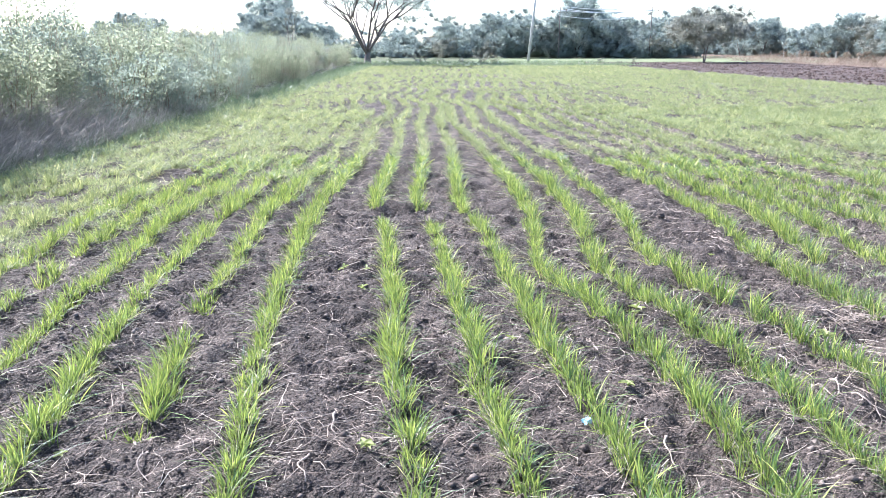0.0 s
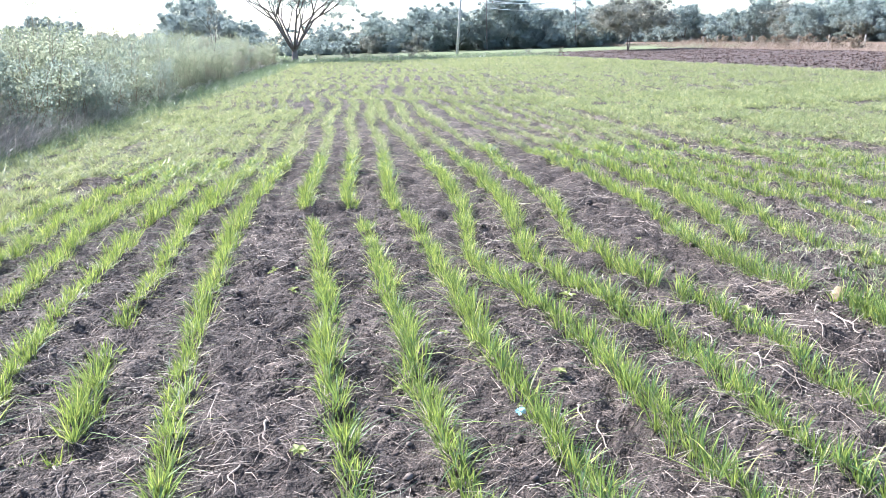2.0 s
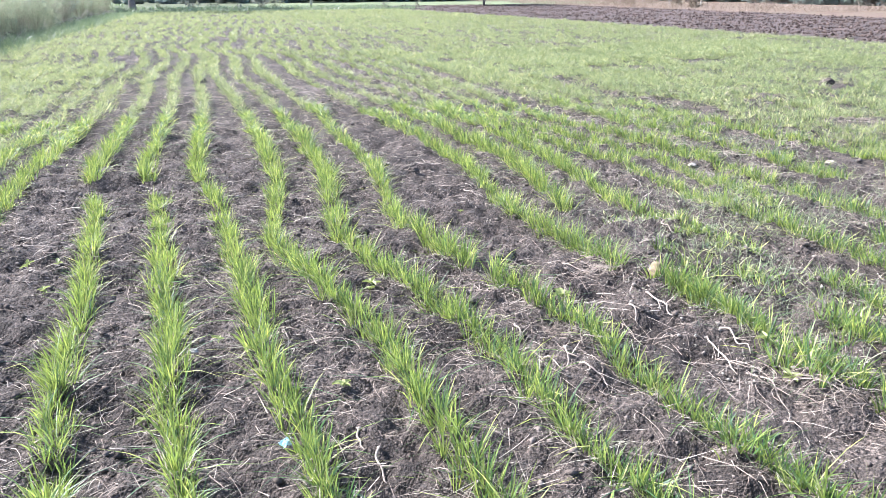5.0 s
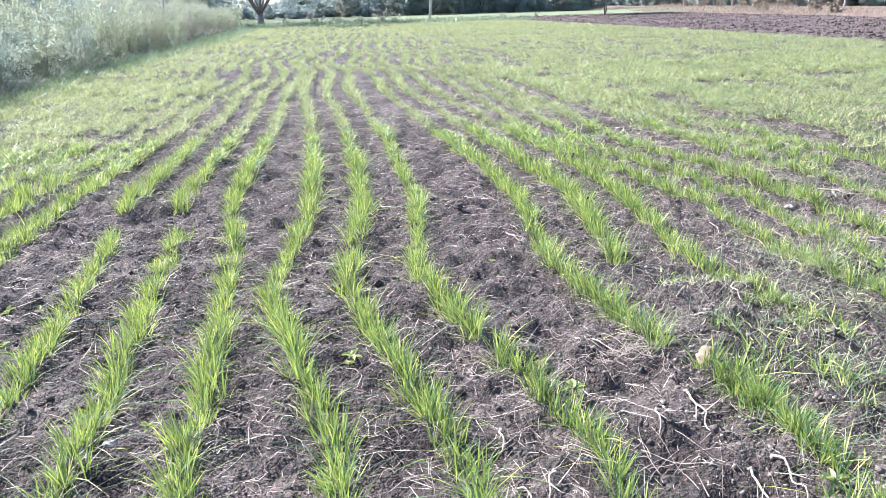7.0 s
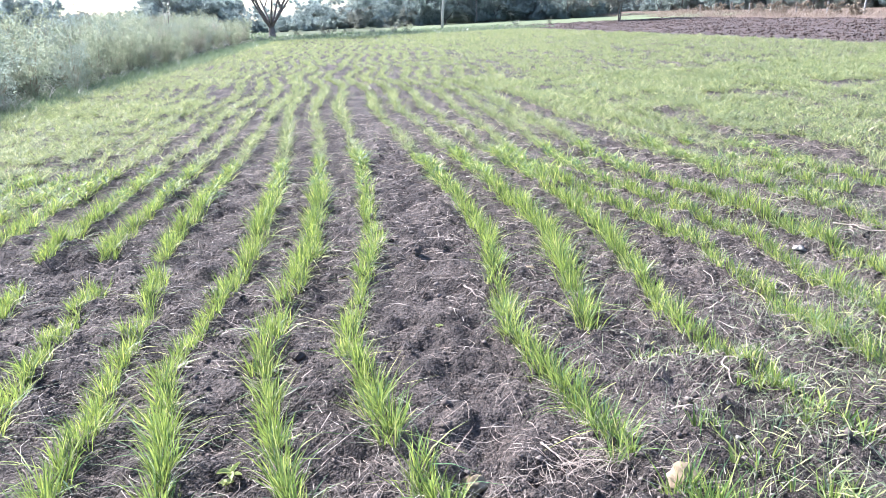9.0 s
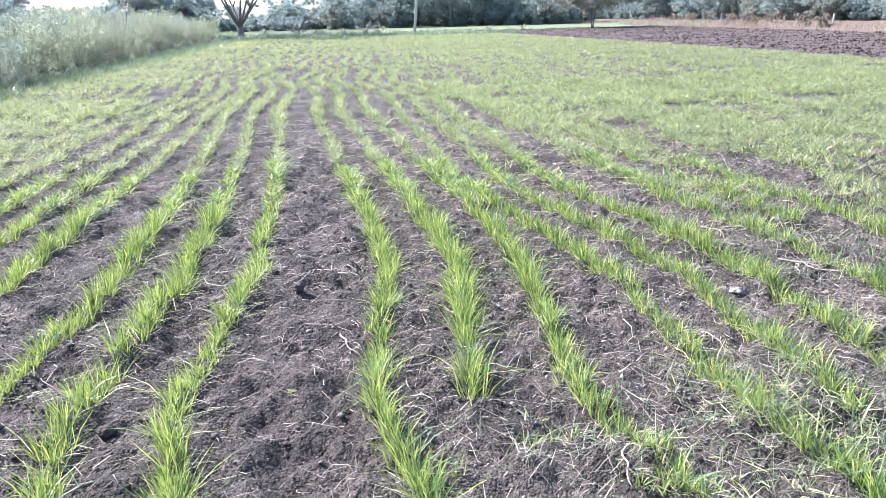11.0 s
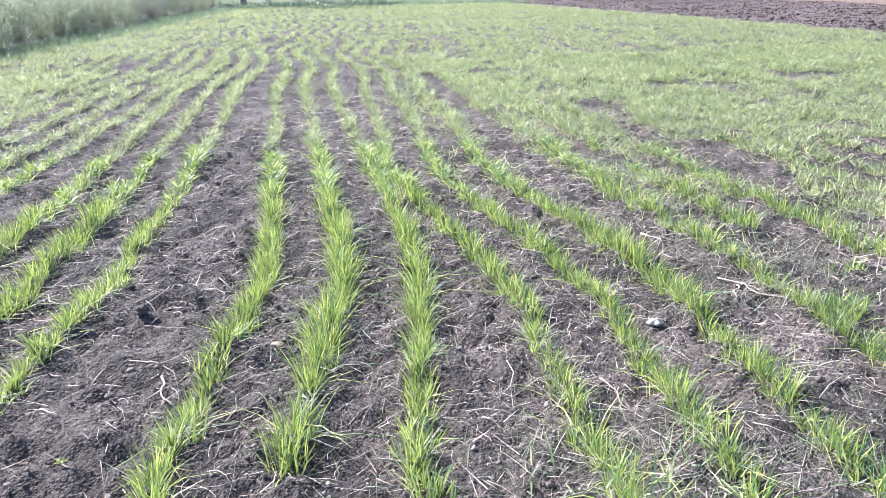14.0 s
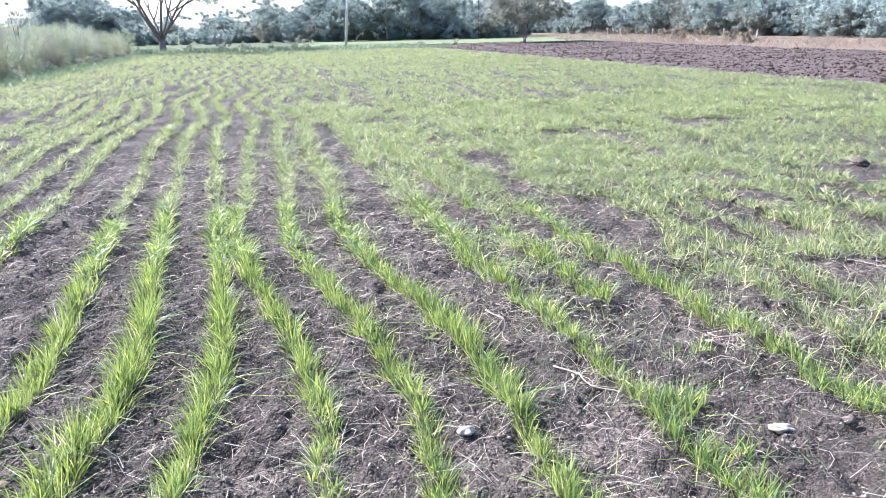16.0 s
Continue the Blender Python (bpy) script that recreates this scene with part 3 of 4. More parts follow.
def stray_wheat():
    """Self-sown plants between the rows, thick towards the eastern side of the field."""
    n = 165000
    y = 3.5 + (FIELD_FAR - 4) * rng.random(n) ** 1.5
    x = rng.uniform(FIELD_LEFT, 17, n)
    chance = np.clip(0.82 + 0.02 * (y - 10), 0.82, 1) * np.clip((x - 4.1 + 0.06 * y - 0.4) / 1.5, 0, 1) * np.clip(0.95 + 0.8 * fbm(x * 0.5, y * 0.35, 3, 55), 0.1, 1) * np.clip((y - 5.5) / 3.5, 0.15, 1) * (1 - 0.5 * np.clip((x - 6.6) / 1.5, 0, 1) * np.clip((14.5 - y) / 3, 0, 1))
    chance = np.maximum(chance, np.where(x > 3.6 - 0.04 * y, 0.7, 0.16) * np.clip((y - 9) / 14, 0, 1) * np.clip(0.7 + fbm(x * 0.8, y * 0.4, 2, 57), 0.2, 1))
    chance = np.maximum(chance, 0.7 * np.clip((-2.6 - x) / 1.2, 0, 1))
    keep = (rng.random(n) < chance * furrow(x, y)) & (x < field_right(y) - 0.1)
    x, y = x[keep], y[keep]
    for s in (y < 15, y >= 15):
        sow("stray_wheat", x[s], y[s], rng.uniform(0.5, 0.9, s.sum()), "scattered short wheat seedlings between the rows", "wheat", kind="stuff", few=3)


def wheat_carpet(x0, x1, y0, y1, count, chance, label):
    """Broadcast wheat that closes the ground between the rows."""
    x = rng.uniform(x0, x1, count)
    y = y0 + (y1 - y0) * rng.random(count) ** 1.35
    keep = (rng.random(count) < chance(x, y)) & (x < field_right(y) - 0.1) & (x > FIELD_LEFT)
    x, y = x[keep], y[keep]
    sow("wheat_carpet", x, y, rng.uniform(0.55, 0.95, len(x)), label, "wheat", kind="stuff", few=5)


def eastern(x, y):
    edge = np.where(y < 6.9, 3.45, 3.3) - 0.06 * (y - 6.9) + 0.35 * fbm(x * 0.9, y * 0.9, 2, 61)
    near = np.clip((y - 5.4 - 0.25 * np.clip(5.0 - x, -3, 2)) / 2.0, 0.14, 1)
    worn = 1 - 0.6 * np.clip((x - 6.6) / 1.5, 0, 1) * np.clip((14.5 - y) / 3, 0, 1)
    return furrow(x, y) * np.clip((x - edge) / 0.9, 0, 1) * near * worn * np.clip(0.8 + 1.1 * fbm(x * 0.7, y * 0.6, 3, 62), 0.1, 1)


def thin_patch(x, y):
    return np.clip(0.5 + 1.4 * fbm(x * 1.6, y * 1.6, 3, 64), 0.05, 1) * np.clip((x - 2.3) / 0.3, 0, 1)


def western(x, y):
    near = np.clip((-1.75 - x - 0.25 * np.clip(7 - y, 0, 4)) / 1.0, 0, 0.6)
    far = np.clip((y - 6.8) / 3.0, 0, 0.7) * np.clip((-0.85 - x) / 0.6, 0, 1)
    return np.maximum(near, far) * np.clip(0.65 + 1.2 * fbm(x * 0.8, y * 0.6, 3, 63), 0.08, 1)


stray_wheat()
wheat_carpet(2.6, 13.0, 3.4, 18.0, 78000, eastern, "dense short green wheat sown broadcast over soil")
wheat_carpet(-4.7, -0.8, 3.6, 17.0, 38000, western, "loose short wheat spreading between the western rows")
wheat_carpet(2.3, 3.9, 3.1, 4.9, 1300, thin_patch, "sparse thin wheat seedlings on littered bare soil")


def tuft(x, y, size, count, spread, material, label, name="grass_tuft", category="grass"):
    thing = tagged(new(name), label, category, "grass tufts")
    thing.location = (x, y, 0)
    for px, py in zip(x + rng.normal(0, spread, count), y + rng.normal(0, spread, count)):
        b = plant_blades(np.array([px]), np.array([py]), np.array([size]), np.array([1.15]), 9)
        b[0][:, :2] -= (x, y)
        part("wheat_plant", blades_mesh("wheat_plant", *b, material), thing)
    return thing


for x, y, size, count, spread in ((2.275, 3.7, 1.2, 18, 0.032), (2.28, 3.56, 1.2, 18, 0.034), (2.29, 3.4, 1.1, 14, 0.034), (2.3, 3.27, 0.95, 7, 0.034), (2.23, 2.95, 1.15, 12, 0.045), (2.22, 2.8, 1.1, 12, 0.045),
                                  (2.5, 3.4, 0.55, 6, 0.1), (2.7, 3.45, 0.55, 6, 0.1), (2.75, 3.2, 0.6, 7, 0.1), (2.55, 3.05, 0.55, 6, 0.1), (2.95, 3.55, 0.55, 6, 0.1), (2.1, 4.5, 0.6, 5, 0.05), (2.75, 4.35, 0.5, 5, 0.1), (2.5, 4.75, 0.55, 5, 0.08),
                                  (2.57, 3.91, 0.8, 5, 0.04), (2.66, 3.7, 0.9, 9, 0.06), (2.93, 4.09, 0.85, 6, 0.035), (2.46, 4.12, 0.75, 5, 0.04),
                                  (4.62, 5.85, 1.05, 22, 0.06), (4.58, 5.5, 1.0, 10, 0.05), (4.6, 5.3, 0.95, 7, 0.04), (5.26, 5.85, 0.95, 14, 0.08),
                                  (5.4, 5.55, 1.0, 14, 0.07), (5.75, 6.05, 1.05, 20, 0.09), (4.92, 6.26, 0.7, 5, 0.03), (-1.362, 2.899, 0.6, 4, 0.04)):
    tuft(x, y, size, count, spread, WHEAT, "loose tuft of green wheat seedlings on bare soil")

# ---------------------------------------------------------------- litter and clods on the field


def ring_line(n, x, y, length, bend, lift=0.006, k=5):
    """Curled strands lying on the ground."""
    a = rng.uniform(0, 2 * np.pi, n)
    turn = rng.normal(0, bend, n)
    t = np.linspace(-0.5, 0.5, k)
    ang = a[:, None] + turn[:, None] * t
    step = length[:, None] / (k - 1)
    px = np.cumsum(np.cos(ang) * step, 1)
    py = np.cumsum(np.sin(ang) * step, 1)
    px, py = px - px.mean(1, keepdims=True) + x[:, None], py - py.mean(1, keepdims=True) + y[:, None]
    hump = rng.uniform(0, 0.016, n)[:, None] * (1 - 4 * t**2)
    z = ground_z(px, py)
    for _ in range(2):
        pad = np.concatenate([z[:, :1], z, z[:, -1:]], 1)
        z = np.maximum((pad[:, :-2] + pad[:, 1:-1] + pad[:, 2:]) / 3, z - 0.004)
    return np.stack([px, py, z + lift + hump], -1)


def litter():
    n = 34000
    y = 2.0 + 11.0 * rng.random(n) ** 1.25
    x = -3.4 + 11.4 * rng.random(n) ** 0.9
    keep = rng.random(n) < np.clip(0.55 + 1.1 * fbm(x * 0.8, y * 0.8, 3, 77), 0.12, 1)
    x, y = x[keep], y[keep]
    n = len(x)
    pts = ring_line(n, x, y, np.minimum(rng.lognormal(-2.45, 0.55, n), 0.36), 1.7, 0.006, 4)
    return tagged(new("straw_litter", strands_mesh("straw_litter", pts, rng.uniform(0.0007, 0.0017, n) * (1 + 0.13 * np.clip(y - 4.5, 0, 8)), STRAW)), "pale dry straw and root ends lying on the soil", "straw litter", kind="stuff")


litter()


def fine_litter():
    """Flat chaff: withered leaf ends and husks lying on the soil, thickest towards the east."""
    n = 120000
    y = 2.0 + 10.5 * rng.random(n) ** 1.2
    x = -3.4 + 11.4 * rng.random(n)
    dense = np.clip(0.4 + 0.9 * fbm(x * 0.9, y * 0.7, 3, 71), 0.06, 1) * (0.55 + 0.45 * np.clip((x - 1.9) / 0.8, 0, 1) * np.clip((y - 3.0) / 1.0, 0, 1))
    keep = rng.random(n) < dense
    x, y = x[keep], y[keep]
    n = len(x)
    base = np.stack([x, y, ground_z(x, y) + rng.uniform(0.003, 0.014, n)], 1)
    length = np.where(rng.random(n) < 0.3, rng.uniform(0.07, 0.19, n), rng.uniform(0.02, 0.08, n))
    width = rng.uniform(0.002, 0.0052, n) * (1 + 0.1 * np.clip(y - 4.5, 0, 8)) * np.where(length > 0.08, 1.15, 1.0)
    me = blades_mesh("chaff", base, length, width, rng.uniform(0, 2 * np.pi, n), rng.uniform(1.25, 1.6, n), np.zeros(n), STRAW, 1)
    return tagged(new("chaff", me), "fine grey-brown chaff and withered leaf ends strewn over soil", "chaff", kind="stuff")


fine_litter()


def clods():
    """Loose crumbs, and fewer lumps of dry crust, over the tilled soil."""
    for count, middle, low, high, material, coarse, label in ((28000, -4.95, 0.004, 0.02, CLOD, True, "small dark crumbly clods of black soil"), (2600, -4.3, 0.01, 0.022, CLOD, True, "loose angular lumps of dry dark soil"),
                                                              (9000, -5.0, 0.004, 0.014, DRYCRUMB, True, "pale grey dry crumbs on dark soil")):
        y = 1.9 + 9 * rng.random(count) ** 1.6
        x = rng.uniform(-3.2, 7.6, count)
        if material is DRYCRUMB:
            x = 1.9 + 5.7 * rng.random(count) ** 1.3
            y = 2.8 + 7 * rng.random(count) ** 1.4
        size = np.clip(rng.lognormal(middle, 0.45, count), low, high)
        c = np.stack([x, y, ground_z(x, y) + size * 0.25], 1)
        tagged(new("soil_clods", lumps_mesh("soil_clods", c, size, material, coarse)), label, "soil clods", kind="stuff")


clods()


def stubble():
    """Short dead blades among the thin eastern rows."""
    n = 15000
    y = 3.0 + 18 * rng.random(n) ** 1.5
    x = 2.4 + 10 * rng.random(n)
    keep = rng.random(n) < np.clip(0.6 + fbm(x * 0.7, y * 0.6, 3, 91), 0.1, 1)
    x, y = x[keep], y[keep]
    n = len(x)
    base = np.stack([x, y, ground_z(x, y) - 0.004], 1)
    far = (np.maximum(y, 5) / 5) ** 0.5
    me = blades_mesh("stubble", base, rng.uniform(0.05, 0.13, n), rng.uniform(0.0016, 0.0032, n) * far, rng.uniform(0, 2 * np.pi, n), np.abs(rng.normal(0.75, 0.4, n)), np.abs(rng.normal(0.3, 0.3, n)), STRAW, 2)
    return tagged(new("stubble", me), "pale dead stubble and withered blades among thin wheat", "stubble", kind="stuff")


def withered_blades():
    """Half-dead thin blades over the littered soil east of the good rows."""
    n = 24000
    y = 2.7 + 5.0 * rng.random(n) ** 1.35
    x = 2.0 + 4.6 * rng.random(n) ** 1.25
    keep = rng.random(n) < np.clip(0.45 + 1.3 * fbm(x * 1.1, y * 1.1, 3, 93), 0.04, 1) * np.clip((x - 1.9 - 0.25 * np.clip(y - 4, 0, 3)) / 0.7, 0, 1)
    x, y = x[keep], y[keep]
    n = len(x)
    base = np.stack([x, y, ground_z(x, y) - 0.004], 1)
    me = blades_mesh("withered_blades", base, rng.uniform(0.04, 0.12, n), rng.uniform(0.002, 0.0038, n), rng.uniform(0, 2 * np.pi, n), np.abs(rng.normal(0.6, 0.4, n)), np.abs(rng.normal(0.3, 0.35, n)), WITHERED, 2)
    return tagged(new("withered_blades", me), "thin half-withered grey-green blades on littered soil", "withered grass", kind="stuff")


stubble()
withered_blades()


def ploughed_clods():
    n = 26000
    y = 14 + 53 * rng.random(n) ** 1.3
    x = field_right(y) + 0.3 + (28.8 - field_right(y)) * rng.random(n)
    size = np.clip(rng.lognormal(-3.6, 0.5, n), 0.012, 0.085)
    c = np.stack([x, y, ground_z(x, y) + size * 0.2], 1)
    return tagged(new("ploughed_clods", lumps_mesh("ploughed_clods", c, size, PLOUGHCLOD, True)), "large brown clods of a freshly ploughed field", "soil clods", kind="stuff")


ploughed_clods()


def straw_pile(x, y, rx, ry, count, length, thick, label):
    px, py = x + rng.normal(0, rx, count), y + rng.normal(0, ry, count)
    pts = ring_line(count, px, py, rng.uniform(0.5, 1.3, count) * length, 1.8, 0.01, 8)
    pts[..., 2] += rng.uniform(0, 0.03, count)[:, None]
    thing = tagged(new("straw_pile"), label, "straw", "straw piles")
    thing.location = (x, y, float(ground_z(x, y)))
    pts -= np.array(thing.location)
    for p in pts:
        part("straw", strands_mesh("straw", p[None], np.array([rng.uniform(0.28, 0.7) * thick]), STRAW), thing)
    return thing


for x, y, rx, ry, count, length, thick in ((1.97, 4.03, 0.12, 0.05, 70, 0.16, 0.0026), (2.1, 2.75, 0.1, 0.1, 45, 0.2, 0.0026), (4.38, 6.17, 0.09, 0.09, 28, 0.22, 0.0026),
                                           (5.25, 6.32, 0.14, 0.05, 22, 0.2, 0.003), (6.45, 7.0, 0.18, 0.07, 34, 0.25, 0.003), (1.62, 4.25, 0.07, 0.05, 14, 0.15, 0.0024),
                                           (-0.684, 2.836, 0.1, 0.1, 24, 0.2, 0.0026), (8.85, 9.95, 0.14, 0.1, 40, 0.25, 0.0035), (4.2, 6.9, 0.1, 0.08, 22, 0.22, 0.0026), (1.75, 3.3, 0.1, 0.08, 14, 0.2, 0.0026)):
    straw_pile(x, y, rx, ry, count, length, thick, "tangled heap of pale dry straw and roots on soil")


def root(x, y, heading, length, bend, seed):
    """A pale dry root or stalk on the soil, with a thinner side shoot and a knotted end."""
    r = random.Random(seed)
    thing = tagged(new("dry_root"), "pale curved dry crop root lying on dark soil", "root", "dry roots")
    t = np.linspace(-0.5, 0.5, 12)
    ang = radians(heading) + radians(bend) * t + 0.35 * np.sin(t * r.uniform(7, 12) + seed)
    px, py = np.cumsum(np.cos(ang)) * length / 12, np.cumsum(np.sin(ang)) * length / 12
    px, py = px - px.mean() + x, py - py.mean() + y
    z = ground_z(px, py)
    z = np.maximum(np.convolve(np.pad(z, 2, mode="edge"), np.full(5, 0.2), "valid"), z) + 0.006 + 0.01 * np.cos(t * 3)
    thick = r.uniform(0.0032, 0.0048)
    line = np.stack([px, py, z], 1)
    thing.location = tuple(line[0])
    line = line - line[0]
    part("stalk", strands_mesh("stalk", line[None], np.array([thick]), STRAW, 6, 0.45), thing)
    i = r.randrange(4, 8)
    turn = ang[i] + r.choice((-1, 1)) * r.uniform(0.5, 1.0)
    f = np.linspace(0, 1, 6)[:, None] * length * r.uniform(0.25, 0.45)
    shoot = line[i] + f * np.array([math.cos(turn), math.sin(turn), 0.06])
    part("side_shoot", strands_mesh("side_shoot", shoot[None], np.array([thick * 0.6]), STRAW, 5, 0.35), thing)
    part("knot", lumps_mesh("knot", line[:1], np.array([thick * 2.0]), STRAW), thing)


for n, (x, y, heading, length, bend) in enumerate(((1.85, 3.46, -106, 0.14, 0), (2.02, 3.51, -97, 0.31, -32), (2.0, 3.04, -106, 0.35, -9), (2.01, 2.79, -99, 0.3, -16), (2.13, 3.13, -93, 0.22, -27), (1.41, 3.19, -114, 0.2, 0),
                                                   (1.44, 3.02, -63, 0.15, 0), (1.32, 3.46, -94, 0.11, 0), (1.33, 3.14, -79, 0.16, 0), (4.15, 6.73, -94, 0.55, -28), (4.33, 6.09, -70, 0.42, 4), (4.24, 6.06, -122, 0.28, 0),
                                                   (5.8, 7.66, -86, 0.25, 0), (5.08, 6.29, -32, 0.17, 0), (3.43, 5.37, -78, 0.23, 0))):
    root(x, y, heading, length, bend, n + 1)
for n, (x, y, heading, length) in enumerate(((-1.21, 2.66, -72, 0.19), (-0.67, 2.62, -84, 0.23), (0.6, 2.79, -90, 0.15), (0.56, 2.91, -91, 0.11), (-0.61, 2.94, -87, 0.14), (1.84, 5.54, -72, 0.25), (1.44, 5.48, 154, 0.15),
                                             (2.4, 4.23, -12, 0.12), (1.91, 4.1, -55, 0.21), (2.68, 4.5, -108, 0.25))):
    root(x, y, heading, length, 40, n + 31)

# ---------------------------------------------------------------- stones, scraps, weeds


def stone(x, y, rx, ry, rz, turn, material, label, seed):
    bm = bmesh.new()
    bmesh.ops.create_icosphere(bm, subdivisions=4, radius=1)
    for v in bm.verts:
        p = v.co.copy()
        v.co = p * (1 + 0.5 * noise.noise(p * 1.3 + Vector((seed * 3.7, 0, 0))) + 0.06 * noise.noise(p * 4.2 + Vector((0, seed, 0))))
        v.co = Vector((v.co.x * rx, v.co.y * ry, v.co.z * rz))
    ob = new("stone", from_bmesh("stone", bm, material))
    ob.matrix_world = pose(x, y, float(ground_z(x, y)) + rz * 0.3, 8 * math.sin(seed), 6, turn)
    return tagged(ob, label, "stone", "stones")


stone(2.235, 3.88, 0.05, 0.042, 0.036, 25, TANSTONE, "rounded tan field stone beside a wheat row", 1)
stone(1.617, 4.03, 0.036, 0.03, 0.026, 0, TANSTONE, "small brownish stone on bare soil", 2)
stone(3.76, 5.82, 0.034, 0.024, 0.014, 20, WHITESTONE, "flat chalky white stone on dark soil", 3)
stone(4.87, 5.58, 0.042, 0.022, 0.018, -15, BUFFSTONE, "smooth buff stone beside short grass", 4)
stone(2.2, 5.85, 0.03, 0.02, 0.009, 0, TANSTONE, "flat reddish-tan flake of stone between wheat rows", 5)
stone(5.74, 7.32, 0.022, 0.02, 0.016, 30, WHITESTONE, "small pale stone among sparse grass", 6)
stone(0.047, 3.647, 0.02, 0.016, 0.012, 0, WHITESTONE, "small white chip of stone on soil", 7)
stone(3.12, 4.67, 0.016, 0.013, 0.009, 0, WHITESTONE, "small white pebble on soil", 8)


def clod(x, y, size, seed):
    bm = bmesh.new()
    bmesh.ops.create_icosphere(bm, subdivisions=4, radius=1)
    for v in bm.verts:
        p = v.co.copy()
        v.co = p * size * (1 + 0.45 * noise.noise(p * 1.6 + Vector((seed, 0, 0))) + 0.2 * noise.noise(p * 5 + Vector((0, seed, 0))))
        v.co.z *= 0.7
    ob = new("soil_clod", from_bmesh("soil_clod", bm, CLOD))
    ob.matrix_world = pose(x, y, float(ground_z(x, y)) + size * 0.3, 0, 0, seed * 40)
    return tagged(ob, "large dark lump of dry black soil", "soil clod", "soil clods")


for n, (x, y, size) in enumerate(((8.82, 9.86, 0.07), (1.55, 4.3, 0.03), (1.78, 3.2, 0.03), (0.98, 5.05, 0.03), (3.6, 6.4, 0.03), (1.6, 6.2, 0.03))):
    clod(x, y, size, n + 1)


def weed(x, y, size, leaves, seed, label):
    """Low broad-leaved seedling: a short stem and cupped oval leaves."""
    thing = tagged(new("weed"), label, "weed", "broad-leaved weeds")
    thing.matrix_world = pose(x, y, float(ground_z(x, y)), 0, 0, seed * 47)
    r = random.Random(seed)
    pts = np.array([[(0, 0, -0.01), (0.002, 0, size * 0.3), (0, 0.003, size * 0.55)]])
    part("stem", strands_mesh("stem", pts, np.array([size * 0.035]), WEED, 5), thing)
    for i in range(leaves):
        bm = bmesh.new()
        bmesh.ops.create_grid(bm, x_segments=4, y_segments=4, size=0.5)
        length, wide = size * r.uniform(0.5, 0.8), size * r.uniform(0.26, 0.42)
        for v in bm.verts:
            u, w = v.co.x + 0.5, v.co.y * 2
            v.co = Vector((u * length, w * wide * 0.5 * math.sin(math.pi * min(max(u, 0.04), 0.97)) ** 0.7, 0.25 * size * u - 0.35 * size * u * u + 0.12 * size * w * w))
        me = from_bmesh("leaf", bm, WEED)
        leaf = part("leaf", me, thing)
        leaf.matrix_local = pose(0, 0, size * 0.5 * (0.5 + 0.5 * i / leaves), 0, -r.uniform(5, 40), i * 360 / leaves + r.uniform(-25, 25))


for n, (x, y, size, leaves) in enumerate(((-0.799, 4.956, 0.07, 6), (-0.653, 4.954, 0.06, 5), (-0.642, 4.522, 0.06, 5), (0.14, 3.751, 0.06, 5), (0.558, 3.208, 0.075, 5), (-0.475, 2.77, 0.08, 7), (-0.12, 3.26, 0.05, 4),
                                          (-1.37, 3.805, 0.06, 5), (-1.76, 4.517, 0.05, 5), (2.1, 2.8, 0.08, 6), (2.22, 3.08, 0.09, 6), (1.64, 3.72, 0.1, 7), (0.845, 4.13, 0.08, 6), (0.83, 4.1, 0.06, 5),
                                          (1.62, 5.15, 0.045, 5), (3.81, 6.74, 0.07, 5), (-1.52, 2.743, 0.05, 5), (3.55, 4.7, 0.06, 5))):
    weed(x, y, 0.82 * size, leaves, n + 3, "small yellow-green broad-leaved weed on dark soil")


def scrap():
    bm = bmesh.new()
    bmesh.ops.create_grid(bm, x_segments=14, y_segments=14, size=0.5)
    for v in bm.verts:
        p = Vector((v.co.x, v.co.y, 0))
        v.co = Vector((p.x * 0.034 + 0.007 * noise.noise(p * 6), p.y * 0.026 + 0.007 * noise.noise(p * 6 + Vector((5, 0, 0))), 0.008 + 0.016 * noise.noise(p * 5 + Vector((0, 9, 0)))))
    ob = new("plastic_scrap", from_bmesh("plastic_scrap", bm, SCRAP, False))
    ob.matrix_world = pose(0.333, 2.927, float(ground_z(0.333, 2.927)) + 0.012, 12, -15, 30)
    solid = ob.modifiers.new("film", "SOLIDIFY")
    solid.thickness = 0.001
    return tagged(ob, "crumpled pale blue plastic scrap beside a wheat row", "plastic scrap")


scrap()

# ---------------------------------------------------------------- shrubs of the western hedge


